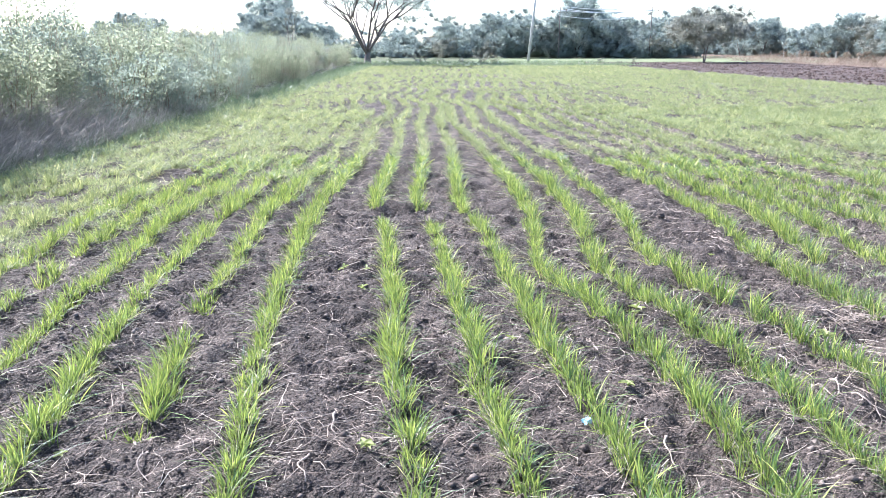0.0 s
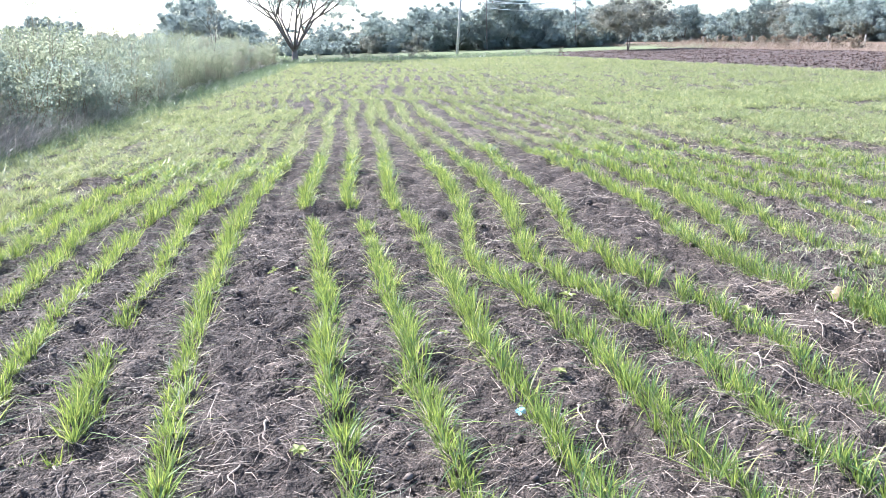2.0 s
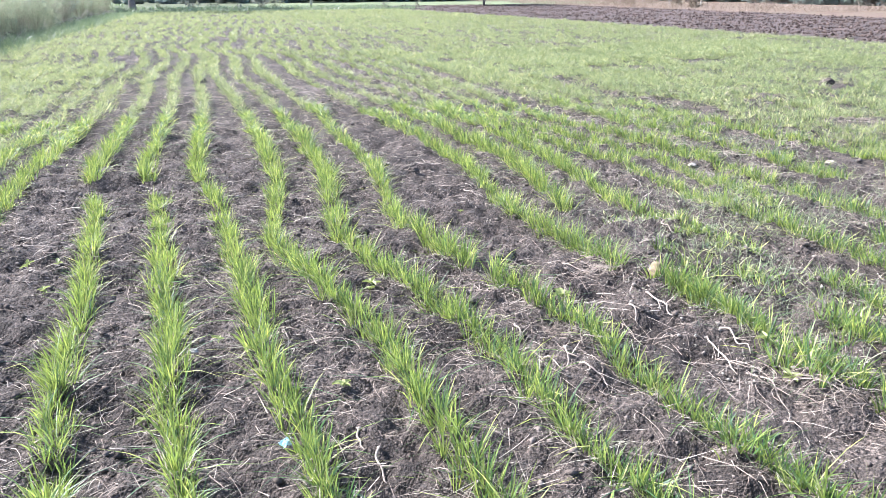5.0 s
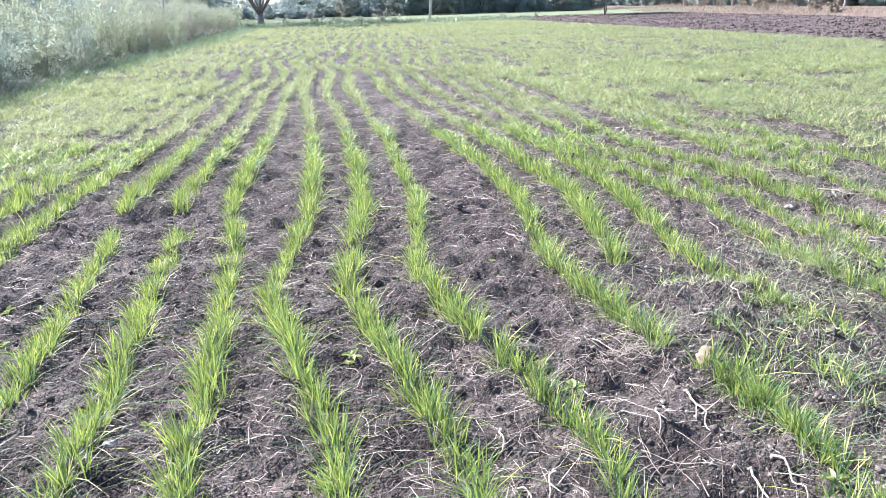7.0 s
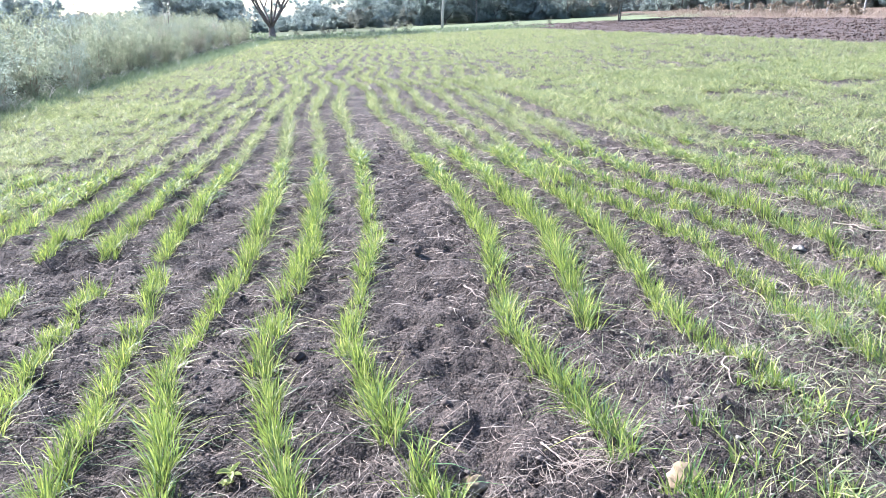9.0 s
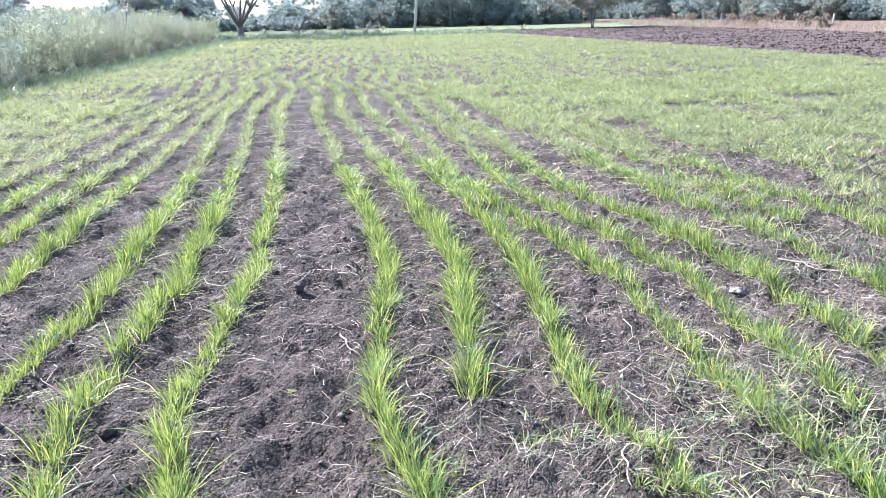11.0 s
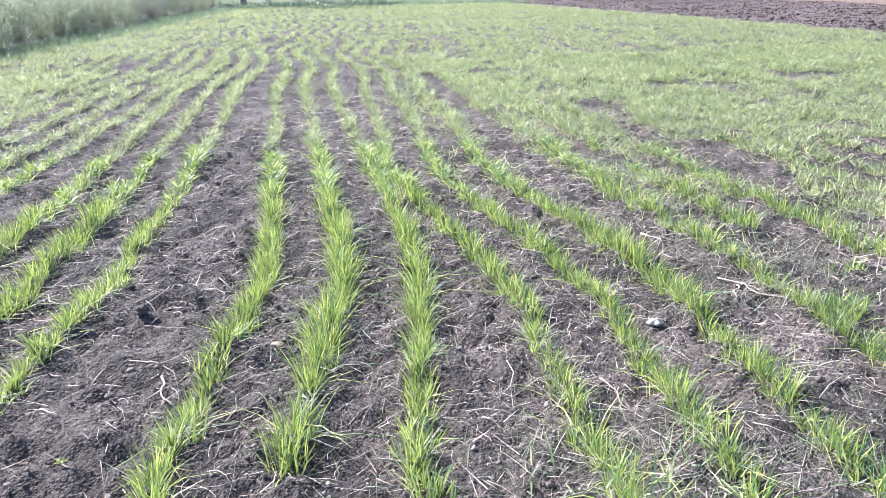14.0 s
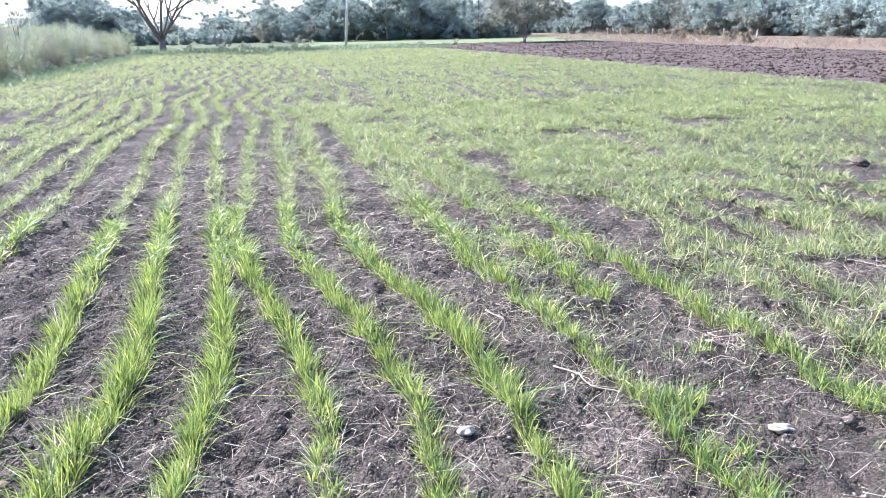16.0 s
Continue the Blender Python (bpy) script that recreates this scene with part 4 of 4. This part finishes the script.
def shrub(seed, height, radius, stems, leaves, leaf_size, material, label, name="shrub", category="shrub", low=1.5, core=0.0):
    """Many-stemmed bush: upright bent stems and small leaves along their upper parts."""
    global rng
    keep, rng = rng, np.random.default_rng(seed)
    thing = tagged(new(name), label, category, "hedge shrubs")
    a = rng.uniform(0, 2 * np.pi, stems)
    reach = radius * np.sqrt(rng.random(stems))
    h = height * rng.uniform(0.6, 1.0, stems) * (1 - 0.25 * (reach / radius) ** 2)
    t = np.linspace(0, 1, 6)
    bow = rng.normal(0, 0.06, (stems, 2))
    px = np.cos(a)[:, None] * (0.08 + reach[:, None] * t**1.3) + bow[:, 0, None] * np.sin(t * 5)
    py = np.sin(a)[:, None] * (0.08 + reach[:, None] * t**1.3) + bow[:, 1, None] * np.sin(t * 4 + 1)
    pts = np.stack([px, py, h[:, None] * t - 0.1], -1)
    part("stem", strands_mesh("stem", pts, rng.uniform(0.006, 0.012, stems), TWIG, 3, 0.3), thing, "dry brown stems")
    clumps = max(leaves // 45, 6)
    who, at = rng.integers(0, stems, clumps), rng.beta(low, 1.0, clumps) * 0.97
    i = np.minimum((at * 5).astype(int), 4)
    f = (at * 5 - i)[:, None]
    c = pts[who, i] * (1 - f) + pts[who, i + 1] * f + rng.normal(size=(clumps, 3)) * 0.06 * height
    size = height * (0.055 + 0.06 * rng.random(clumps))
    c[:, 2] = np.maximum(c[:, 2], size * 0.8)
    part("crown", foliage_mesh("crown", c, size, 45, leaf_size, material, core, 0.85, 0.5, 0.4), thing)
    rng = keep
    return thing


def standing(x, y, turn, size, tilt=0.0):
    return Matrix.LocRotScale((x, y, float(ground_z(x, y)) - 0.02), Euler((tilt, 0, turn)), (size, size, size))


def put(first, m):
    """A copy of a thing at a pose that also scales it."""
    ob = copy_thing(first, m)
    ob.matrix_basis = m
    return ob


def hedge():
    grey, blue, dry = "grey-green leafy shrub with dry stems in a field hedge", "blue-green leafy shrub in a shaded field hedge", "pale half-withered shrub with dry leaves in a field hedge"
    kinds = [shrub(100 + i, h, r, st, lv, s, mat, label)
             for i, (h, r, st, lv, s, mat, label) in enumerate(((2.0, 0.62, 22, 5200, 0.046, SHRUBLEAF, grey), (1.85, 0.68, 24, 5200, 0.044, BLUELEAF, blue), (2.1, 0.58, 20, 5200, 0.047, SHRUBLEAF, grey), (1.7, 0.72, 24, 5200, 0.043, BLUELEAF, blue),
                                                                (1.9, 0.62, 24, 5200, 0.045, SHRUBLEAF, grey), (1.6, 0.62, 60, 3600, 0.038, DRYLEAF, dry)))]
    r = random.Random(5)
    used = set()
    for lane, (x, gap) in enumerate(((-6.1, 0.85), (-6.7, 0.85), (-7.4, 1.0), (-8.6, 1.4))):
        y = 1.0 + 0.4 * lane
        while y < 53:
            k = r.randrange(len(kinds))
            size = r.uniform(0.82, 1.08) * (1.32 if y < 9 else 1.24 if y < 15 else 1.04) * (0.82 if lane == 0 else 1.0)
            m = standing(x + (0.5 * min(max(y - 10, 0) / 4, 1) if lane == 0 else 0.0) - 0.02 * max(y - 20, 0) + r.uniform(-0.3, 0.3), y, r.uniform(0, 6.28), size)
            if k in used:
                put(kinds[k], m)
            else:
                kinds[k].matrix_basis = m
                used.add(k)
            y += gap * r.uniform(0.75, 1.3) * (1 + 0.012 * y)


hedge()


def grass_stuff(name, x, y, height, width, material, label, category, per=1, lean=0.3, arch=0.35, segs=3):
    n = len(x)
    base = np.stack([x, y, ground_z(x, y) - 0.01], 1)
    me = blades_mesh(name, base, height, width, rng.uniform(0, 2 * np.pi, n), np.abs(rng.normal(lean, 0.2, n)), np.abs(rng.normal(arch, 0.25, n)), material, segs)
    return tagged(new(name, me), label, category, kind="stuff")


def hedge_foot():
    n = 24000
    y = np.where(rng.random(n) < 0.8, 4.0 + 13 * rng.random(n), 3.0 + 50 * rng.random(n))
    x = -4.95 - 1.25 * rng.random(n) ** 0.9 - 0.02 * np.clip(y - 20, 0, None)
    far = np.maximum(y, 9) / 9
    keep = (y < 12.5) | (rng.random(n) < 0.25)
    x, y, far = x[keep], y[keep], far[keep]
    n = len(x)
    tall = 1 + 0.7 * np.clip((-5.4 - x) / 0.6, 0, 1) * (y < 13)
    grass_stuff("dry_grass", x, y, rng.uniform(0.2, 0.7, n) * tall, rng.uniform(0.005, 0.01, n) * far**0.7, DRYGRASS, "dry brown grass and stalks along the hedge foot", "dry grass", lean=0.75, arch=0.5, segs=2)
    n = 14000
    y = 4.0 + 48 * rng.random(n) ** 1.3
    x = -4.15 - 1.3 * rng.random(n)
    far = np.maximum(y, 9) / 9
    grass_stuff("verge_grass", x, y, rng.uniform(0.12, 0.32, n), rng.uniform(0.004, 0.008, n) * far**0.7, VERGEGRASS, "dark green grass growing along the field's shaded margin", "grass", lean=0.35, arch=0.3, segs=2)


hedge_foot()

# ---------------------------------------------------------------- trees


def tree(seed, height, stems, open_angle, crown, levels, leaves, leaf_size, material, label, bole=0.1, thick=0.03, low=0.25, name="tree", apart=0.0, puff=0.05, sides=6, clumps=60, core=0.62, inner=2, fork=1.0, dome=0.0):
    """Tapered trunk with forking limbs and a crown of many leaves. crown: half width as a share of the height."""
    global rng
    keep, rng = rng, np.random.default_rng(seed)
    thing = tagged(new(name), label, "tree")
    lines, radii, tips = [], [], []

    def grow(p, d, length, radius, level):
        pts = [p]
        for _ in range(4):
            bend = rng.normal(0, (0.12 if level else 0.05) * fork, 3)
            bend[2] += 0.05 if level < 2 else -0.02
            d = d + bend
            d = d / np.linalg.norm(d)
            pts.append(pts[-1] + d * length / 4)
        lines.append(pts)
        radii.append(radius)
        if level >= levels - inner:
            tips.extend(pts[2:])
        if level >= levels:
            return
        for c in range(rng.integers(2, 4)):
            at = pts[rng.integers(2, 5)] if c else pts[4]
            side = np.cross(d, rng.normal(size=3))
            side /= np.linalg.norm(side)
            turn = d + side * rng.uniform(0.45, 0.95) * fork
            turn[2] = turn[2] * (1.0 if level < 2 else 0.6)
            grow(at, turn / np.linalg.norm(turn), length * rng.uniform(0.58, 0.8), radius * 0.58, level + 1)

    top = np.array([0, 0, height * bole])
    lines.append([top * f - np.array([0, 0, 0.15 * (1 - f)]) for f in (0, 0.25, 0.5, 0.75, 1)])
    radii.append(height * thick)
    for s in range(stems):
        a = 2 * np.pi * (s + rng.uniform(-0.2, 0.2)) / stems
        o = open_angle * rng.uniform(0.55, 1.15)
        d = np.array([np.cos(a) * np.sin(o), np.sin(a) * np.sin(o), np.cos(o)])
        grow(top * rng.uniform(0.75, 1.0) + np.array([np.cos(a), np.sin(a), 0]) * apart, d, height * rng.uniform(0.36, 0.46), height * thick * 0.72 / stems**0.35, 0)
    tips = np.array(tips)
    wide = np.abs(tips[:, :2]).max(0).mean()
    sxy = crown * height / wide
    sz = height * (1 - 0.7 * puff) / tips[:, 2].max()
    pts = np.array(lines) * np.array([sxy, sxy, sz])
    pts[0] = np.array(lines[0])
    tips = tips * np.array([sxy, sxy, sz])
    part("trunk", strands_mesh("trunk", pts, np.array(radii), BARK, sides, 0.55), thing)
    tips = tips[tips[:, 2] > low * height]
    clumps = min(clumps, len(tips))
    c = tips[rng.choice(len(tips), clumps, replace=False)] + rng.normal(size=(clumps, 3)) * 0.012 * height
    size = puff * height * rng.uniform(0.65, 1.35, clumps)
    if dome:
        # Most clumps fill out a rounded, uneven crown over the limbs.
        full = rng.random(clumps) < dome
        d = unit_vectors(clumps)
        lobes = 1 + 0.22 * np.sin(3.1 * d[:, 0] + 2.3 * d[:, 1] + seed) + 0.12 * np.sin(7 * d[:, 2] + 5 * d[:, 0] + seed)
        d = d * (lobes * rng.uniform(0.55, 0.92, clumps))[:, None]
        half = 0.5 * (1 - low) * height
        shell = np.stack([d[:, 0] * crown * height, d[:, 1] * crown * height, low * height + half + d[:, 2] * half], 1)
        c = np.where(full[:, None], shell, c)
    part("crown", foliage_mesh("crown", c, size, leaves // clumps, leaf_size, material, core, 0.75, 0.6), thing)
    rng = keep
    return thing


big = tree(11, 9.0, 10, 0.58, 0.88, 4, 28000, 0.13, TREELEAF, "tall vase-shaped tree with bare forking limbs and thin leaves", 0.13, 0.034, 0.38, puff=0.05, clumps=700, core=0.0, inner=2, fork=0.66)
big.matrix_basis = standing(-5.2, 61.5, 0.6, 1)
twin = tree(23, 4.5, 2, 0.14, 0.8, 4, 30000, 0.13, PALELEAF, "round-crowned dusty grey-green tree with haze-paled leaves on two thin trunks", 0.01, 0.024, 0.26, apart=0.22, puff=0.1, clumps=260, core=0.42, inner=3, dome=0.7)
twin.matrix_basis = standing(23.0, 64.5, 1.0, 1)

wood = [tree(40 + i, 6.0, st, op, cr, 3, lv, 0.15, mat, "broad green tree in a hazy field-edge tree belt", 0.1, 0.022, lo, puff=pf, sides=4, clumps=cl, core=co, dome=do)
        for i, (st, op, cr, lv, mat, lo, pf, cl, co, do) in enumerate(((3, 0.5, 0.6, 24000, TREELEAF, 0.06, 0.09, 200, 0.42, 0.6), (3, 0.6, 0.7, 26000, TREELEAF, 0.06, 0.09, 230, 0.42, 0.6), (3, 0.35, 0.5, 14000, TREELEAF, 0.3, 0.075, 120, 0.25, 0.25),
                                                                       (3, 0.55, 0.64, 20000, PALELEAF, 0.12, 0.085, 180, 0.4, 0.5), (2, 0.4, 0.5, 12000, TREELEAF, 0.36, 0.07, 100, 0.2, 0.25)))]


def tree_belt():
    """The belt of trees behind the fields: bearing as x over y, and height over distance."""
    r = random.Random(9)
    belt = ((-0.46, 0.03), (-0.415, 0.036), (-0.385, 0.047), (-0.36, 0.04), (-0.32, 0.026), (-0.26, 0.022), (-0.225, 0.045), (-0.205, 0.07), (-0.185, 0.05), (-0.165, 0.042), (-0.14, 0.03), (-0.1, 0.018), (-0.04, 0.024), (0.012, 0.046), (0.045, 0.03), (0.08, 0.047), (0.125, 0.052), (0.155, 0.03),
            (0.19, 0.066), (0.215, 0.05), (0.245, 0.041), (0.28, 0.038), (0.31, 0.05), (0.35, 0.03), (0.405, 0.034), (0.435, 0.041), (0.47, 0.026), (0.505, 0.035), (0.545, 0.047), (0.58, 0.046), (0.62, 0.048), (0.655, 0.042),
            (0.69, 0.047), (0.735, 0.042), (0.78, 0.044), (0.83, 0.04), (0.9, 0.044), (0.98, 0.04))
    used = set()
    for n, (az, up) in enumerate(belt):
        y = (96 if az < 0.35 else 46 / az * 0.98 + 6) + r.uniform(-4, 5)
        high = 1.3 + 0.93 * up * y
        k = 3 if n in (4, 23, 29) else r.choice((0, 1, 2, 4)) if up < 0.06 else r.choice((0, 1))
        m = standing(az * y, y, r.uniform(0, 6.28), high / 6.0)
        if k in used:
            put(wood[k], m)
        else:
            wood[k].matrix_basis = m
            used.add(k)


tree_belt()


def thicket():
    """Low bushes that fill the belt under and between the trees."""
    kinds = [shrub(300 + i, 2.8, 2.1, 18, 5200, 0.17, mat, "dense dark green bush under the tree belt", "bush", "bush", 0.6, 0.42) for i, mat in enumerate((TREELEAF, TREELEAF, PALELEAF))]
    r = random.Random(17)
    used = set()
    az = -0.5
    while az < 1.05:
        y = (93 if az < 0.35 else 46 / az + 4) + r.uniform(-3, 6)
        k = r.choice((0, 0, 1, 1, 2))
        m = standing(az * y, y, r.uniform(0, 6.28), r.uniform(0.85, 1.5) * (0.65 if -0.12 < az < -0.02 else 1))
        if k in used:
            put(kinds[k], m)
        else:
            kinds[k].matrix_basis = m
            used.add(k)
        az += r.uniform(0.008, 0.014)


thicket()


def back_wood():
    """The deeper wood behind the belt."""
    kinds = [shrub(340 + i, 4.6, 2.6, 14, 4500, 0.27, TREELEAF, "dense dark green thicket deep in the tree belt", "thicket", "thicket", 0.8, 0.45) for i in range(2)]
    r = random.Random(19)
    az, n = -0.3, 0
    while az < 1.05:
        y = (106 if az < 0.35 else 46 / az + 16) + r.uniform(-3, 6)
        m = standing(az * y, y, r.uniform(0, 6.28), r.uniform(0.8, 1.35) * (0.5 if az < 0 else 1))
        if n < 2:
            kinds[n].matrix_basis = m
        else:
            put(kinds[n % 2], m)
        n += 1
        az += r.uniform(0.018, 0.03)


back_wood()


def far_trees():
    """Trees on the horizon beyond the belt."""
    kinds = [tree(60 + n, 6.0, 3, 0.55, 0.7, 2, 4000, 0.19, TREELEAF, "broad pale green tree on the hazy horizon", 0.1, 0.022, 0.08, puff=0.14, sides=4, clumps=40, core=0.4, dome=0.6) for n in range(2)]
    r = random.Random(29)
    az, n = -0.75, 0
    while az < 1.2:
        y = r.uniform(115, 240)
        m = standing(az * y, y, r.uniform(0, 6.28), (1.3 + r.uniform(0.016, 0.03) * y) / 6.0)
        if n < 2:
            kinds[n].matrix_basis = m
        else:
            put(kinds[n % 2], m)
        n += 1
        az += r.uniform(0.03, 0.06)


far_trees()


def border_bushes():
    """Dry bushes and stalks along the bund beyond the wheat."""
    kinds = [shrub(400 + i, 1.5, 0.8, 30, 900, 0.09, mat, "half-dry bush on the bund beyond the wheat", "bush", "bush") for i, mat in enumerate((PALELEAF, SHRUBLEAF))]
    places = ((-1.2, 62.5, 0.8), (0.4, 63, 0.6), (4.2, 64, 1.0), (5.3, 64.4, 0.8), (-9.5, 60, 1.0), (-7.6, 59, 0.8), (2.4, 63.5, 0.45), (-11.5, 61, 1.2), (-13.5, 62, 1.3), (-3.3, 62.3, 0.6), (14.5, 66, 0.4), (17.5, 66.5, 0.5), (-8.6, 56, 0.8), (-7.4, 54.5, 0.7))
    for n, (x, y, size) in enumerate(places):
        m = standing(x, y, n * 1.3, size)
        if n < 2:
            kinds[n].matrix_basis = m
        else:
            put(kinds[n % 2], m)


border_bushes()


def fence_bushes():
    """Reddish half-dry bushes along the fence on the waste land."""
    first = shrub(420, 1.3, 0.9, 34, 1300, 0.1, REDLEAF, "reddish half-dry bush beside the fence posts", "dry_bush", "bush", 0.9)
    r = random.Random(31)
    for n in range(16):
        f = (n + r.uniform(-0.35, 0.35)) / 15
        m = standing(34.5 + 9.5 * f + r.uniform(-1.2, 1.6), 50 + 48 * f, r.uniform(0, 6.28), r.uniform(0.55, 1.1))
        if n:
            put(first, m)
        else:
            first.matrix_basis = m


fence_bushes()
sapling = tree(71, 2.9, 2, 0.3, 0.26, 2, 420, 0.09, PALELEAF, "thin sapling with few leaves rising above the hedge", 0.35, 0.012, 0.5, puff=0.05, sides=4, clumps=14, core=0.0)
sapling.matrix_basis = standing(-6.5, 35.0, 0.4, 1)


def far_grass():
    n = 24000
    y = 36 + 62 * rng.random(n)
    x = 29.2 + rng.random(n) * (9 + 0.06 * y)
    clump = fbm(x * 0.35, y * 0.3, 3, 81)
    keep = rng.random(n) < np.clip(0.55 + 1.6 * clump, 0.08, 1)
    x, y, clump = x[keep], y[keep], clump[keep]
    n = len(x)
    grass_stuff("red_dry_grass", x, y, rng.uniform(0.15, 0.55, n) * np.clip(1 + 2.2 * clump, 0.4, 2.2), rng.uniform(0.015, 0.035, n), REDGRASS, "reddish dry grass on waste land by a fence", "dry grass", lean=0.5, arch=0.5, segs=2)
    n = 6000
    y = rng.choice([55.6, 58.0, 66.2], n, p=[0.4, 0.35, 0.25]) + rng.normal(0, 0.6, n)
    x = rng.uniform(-12, 15, n)
    grass_stuff("bund_grass", x, y, rng.uniform(0.1, 0.35, n), rng.uniform(0.02, 0.05, n), VERGEGRASS, "dull green grass on the low bund beyond the wheat", "grass", segs=2)


far_grass()

# ---------------------------------------------------------------- poles, wires, posts


def round_bar(name, a, b, ra, rb, material, parent, sides=10, label=""):
    pts = np.array([[np.array(a) + (np.array(b) - np.array(a)) * f for f in (0, 0.5, 1)]])
    me = strands_mesh(name, pts, np.array([ra]), material, sides, rb / ra)
    return part(name, me, parent, label)


def electric_pole(x, y, high, lean, label, thick=1.0, material=None):
    thing = tagged(new("electric_pole"), label, "electric pole", "electric poles")
    thing.matrix_world = pose(x, y, float(ground_z(x, y)), 0, lean, 0)
    round_bar("shaft", (0, 0, -0.3), (0, 0, high), 0.12 * thick, 0.08 * thick, material or CONCRETE, thing)
    arm = round_bar("cross_arm", (-0.8, 0, high - 0.35), (0.8, 0, high - 0.35), 0.045, 0.045, STEEL, thing, 6)
    for dx in (-0.72, 0, 0.72):
        z = high - 0.33 if dx else high
        round_bar("insulator", (dx, 0, z), (dx, 0, z + 0.18), 0.05, 0.03, CERAMIC, arm if dx else thing, 8)
    return thing


electric_pole(8.33, 66.7, 8.6, 5.2, "leaning pale concrete electric pole beside the fields")
electric_pole(14.9, 90.0, 5.7, 0, "slim dark wooden electric pole among the belt's trees", 0.6, BARK)
electric_pole(25.6, 90.0, 5.7, 0, "slim dark wooden electric pole among the belt's trees", 0.6, BARK)


def wire(a, b, sag, radius):
    t = np.linspace(0, 1, 24)[:, None]
    pts = np.array(a) * (1 - t) + np.array(b) * t
    pts[:, 2] -= sag * 4 * (t * (1 - t))[:, 0]
    ob = new("wire", strands_mesh("wire", pts[None], np.array([radius]), WIRE, 5, 1.0))
    return tagged(ob, "thin bright overhead electric wire between poles", "wire", "overhead wires")


for dx, dz in ((-0.72, 5.53), (0, 5.88), (0.72, 5.53), (0, 4.8)):
    wire((14.9 + dx, 90, dz), (25.6 + dx, 90, dz), 0.4, 0.035)
    wire((9.1 + dx, 66.7, dz + 2.7), (14.9 + dx, 90, dz), 0.4, 0.02)


def fence():
    for n in range(9):
        f = n / 8
        x, y = 36.0 + 7.6 * f, 52 + 46 * f
        thing = tagged(new("fence_post"), "upright pale stone fence post in dry grass", "fence post", "fence posts")
        bm = bmesh.new()
        bmesh.ops.create_cube(bm, size=1)
        for v in bm.verts:
            v.co = Vector((v.co.x * (0.12 - 0.03 * (v.co.z > 0)), v.co.y * 0.1, (v.co.z + 0.5) * 0.95 - 0.1))
        bmesh.ops.bevel(bm, geom=bm.edges[:], offset=0.02, segments=2, affect="EDGES")
        part("shaft", from_bmesh("shaft", bm, POSTSTONE, False), thing)
        thing.matrix_world = pose(x, y, float(ground_z(x, y)), 3 * math.sin(n * 2.1), 3 * math.cos(n * 1.3), n * 31)


fence()
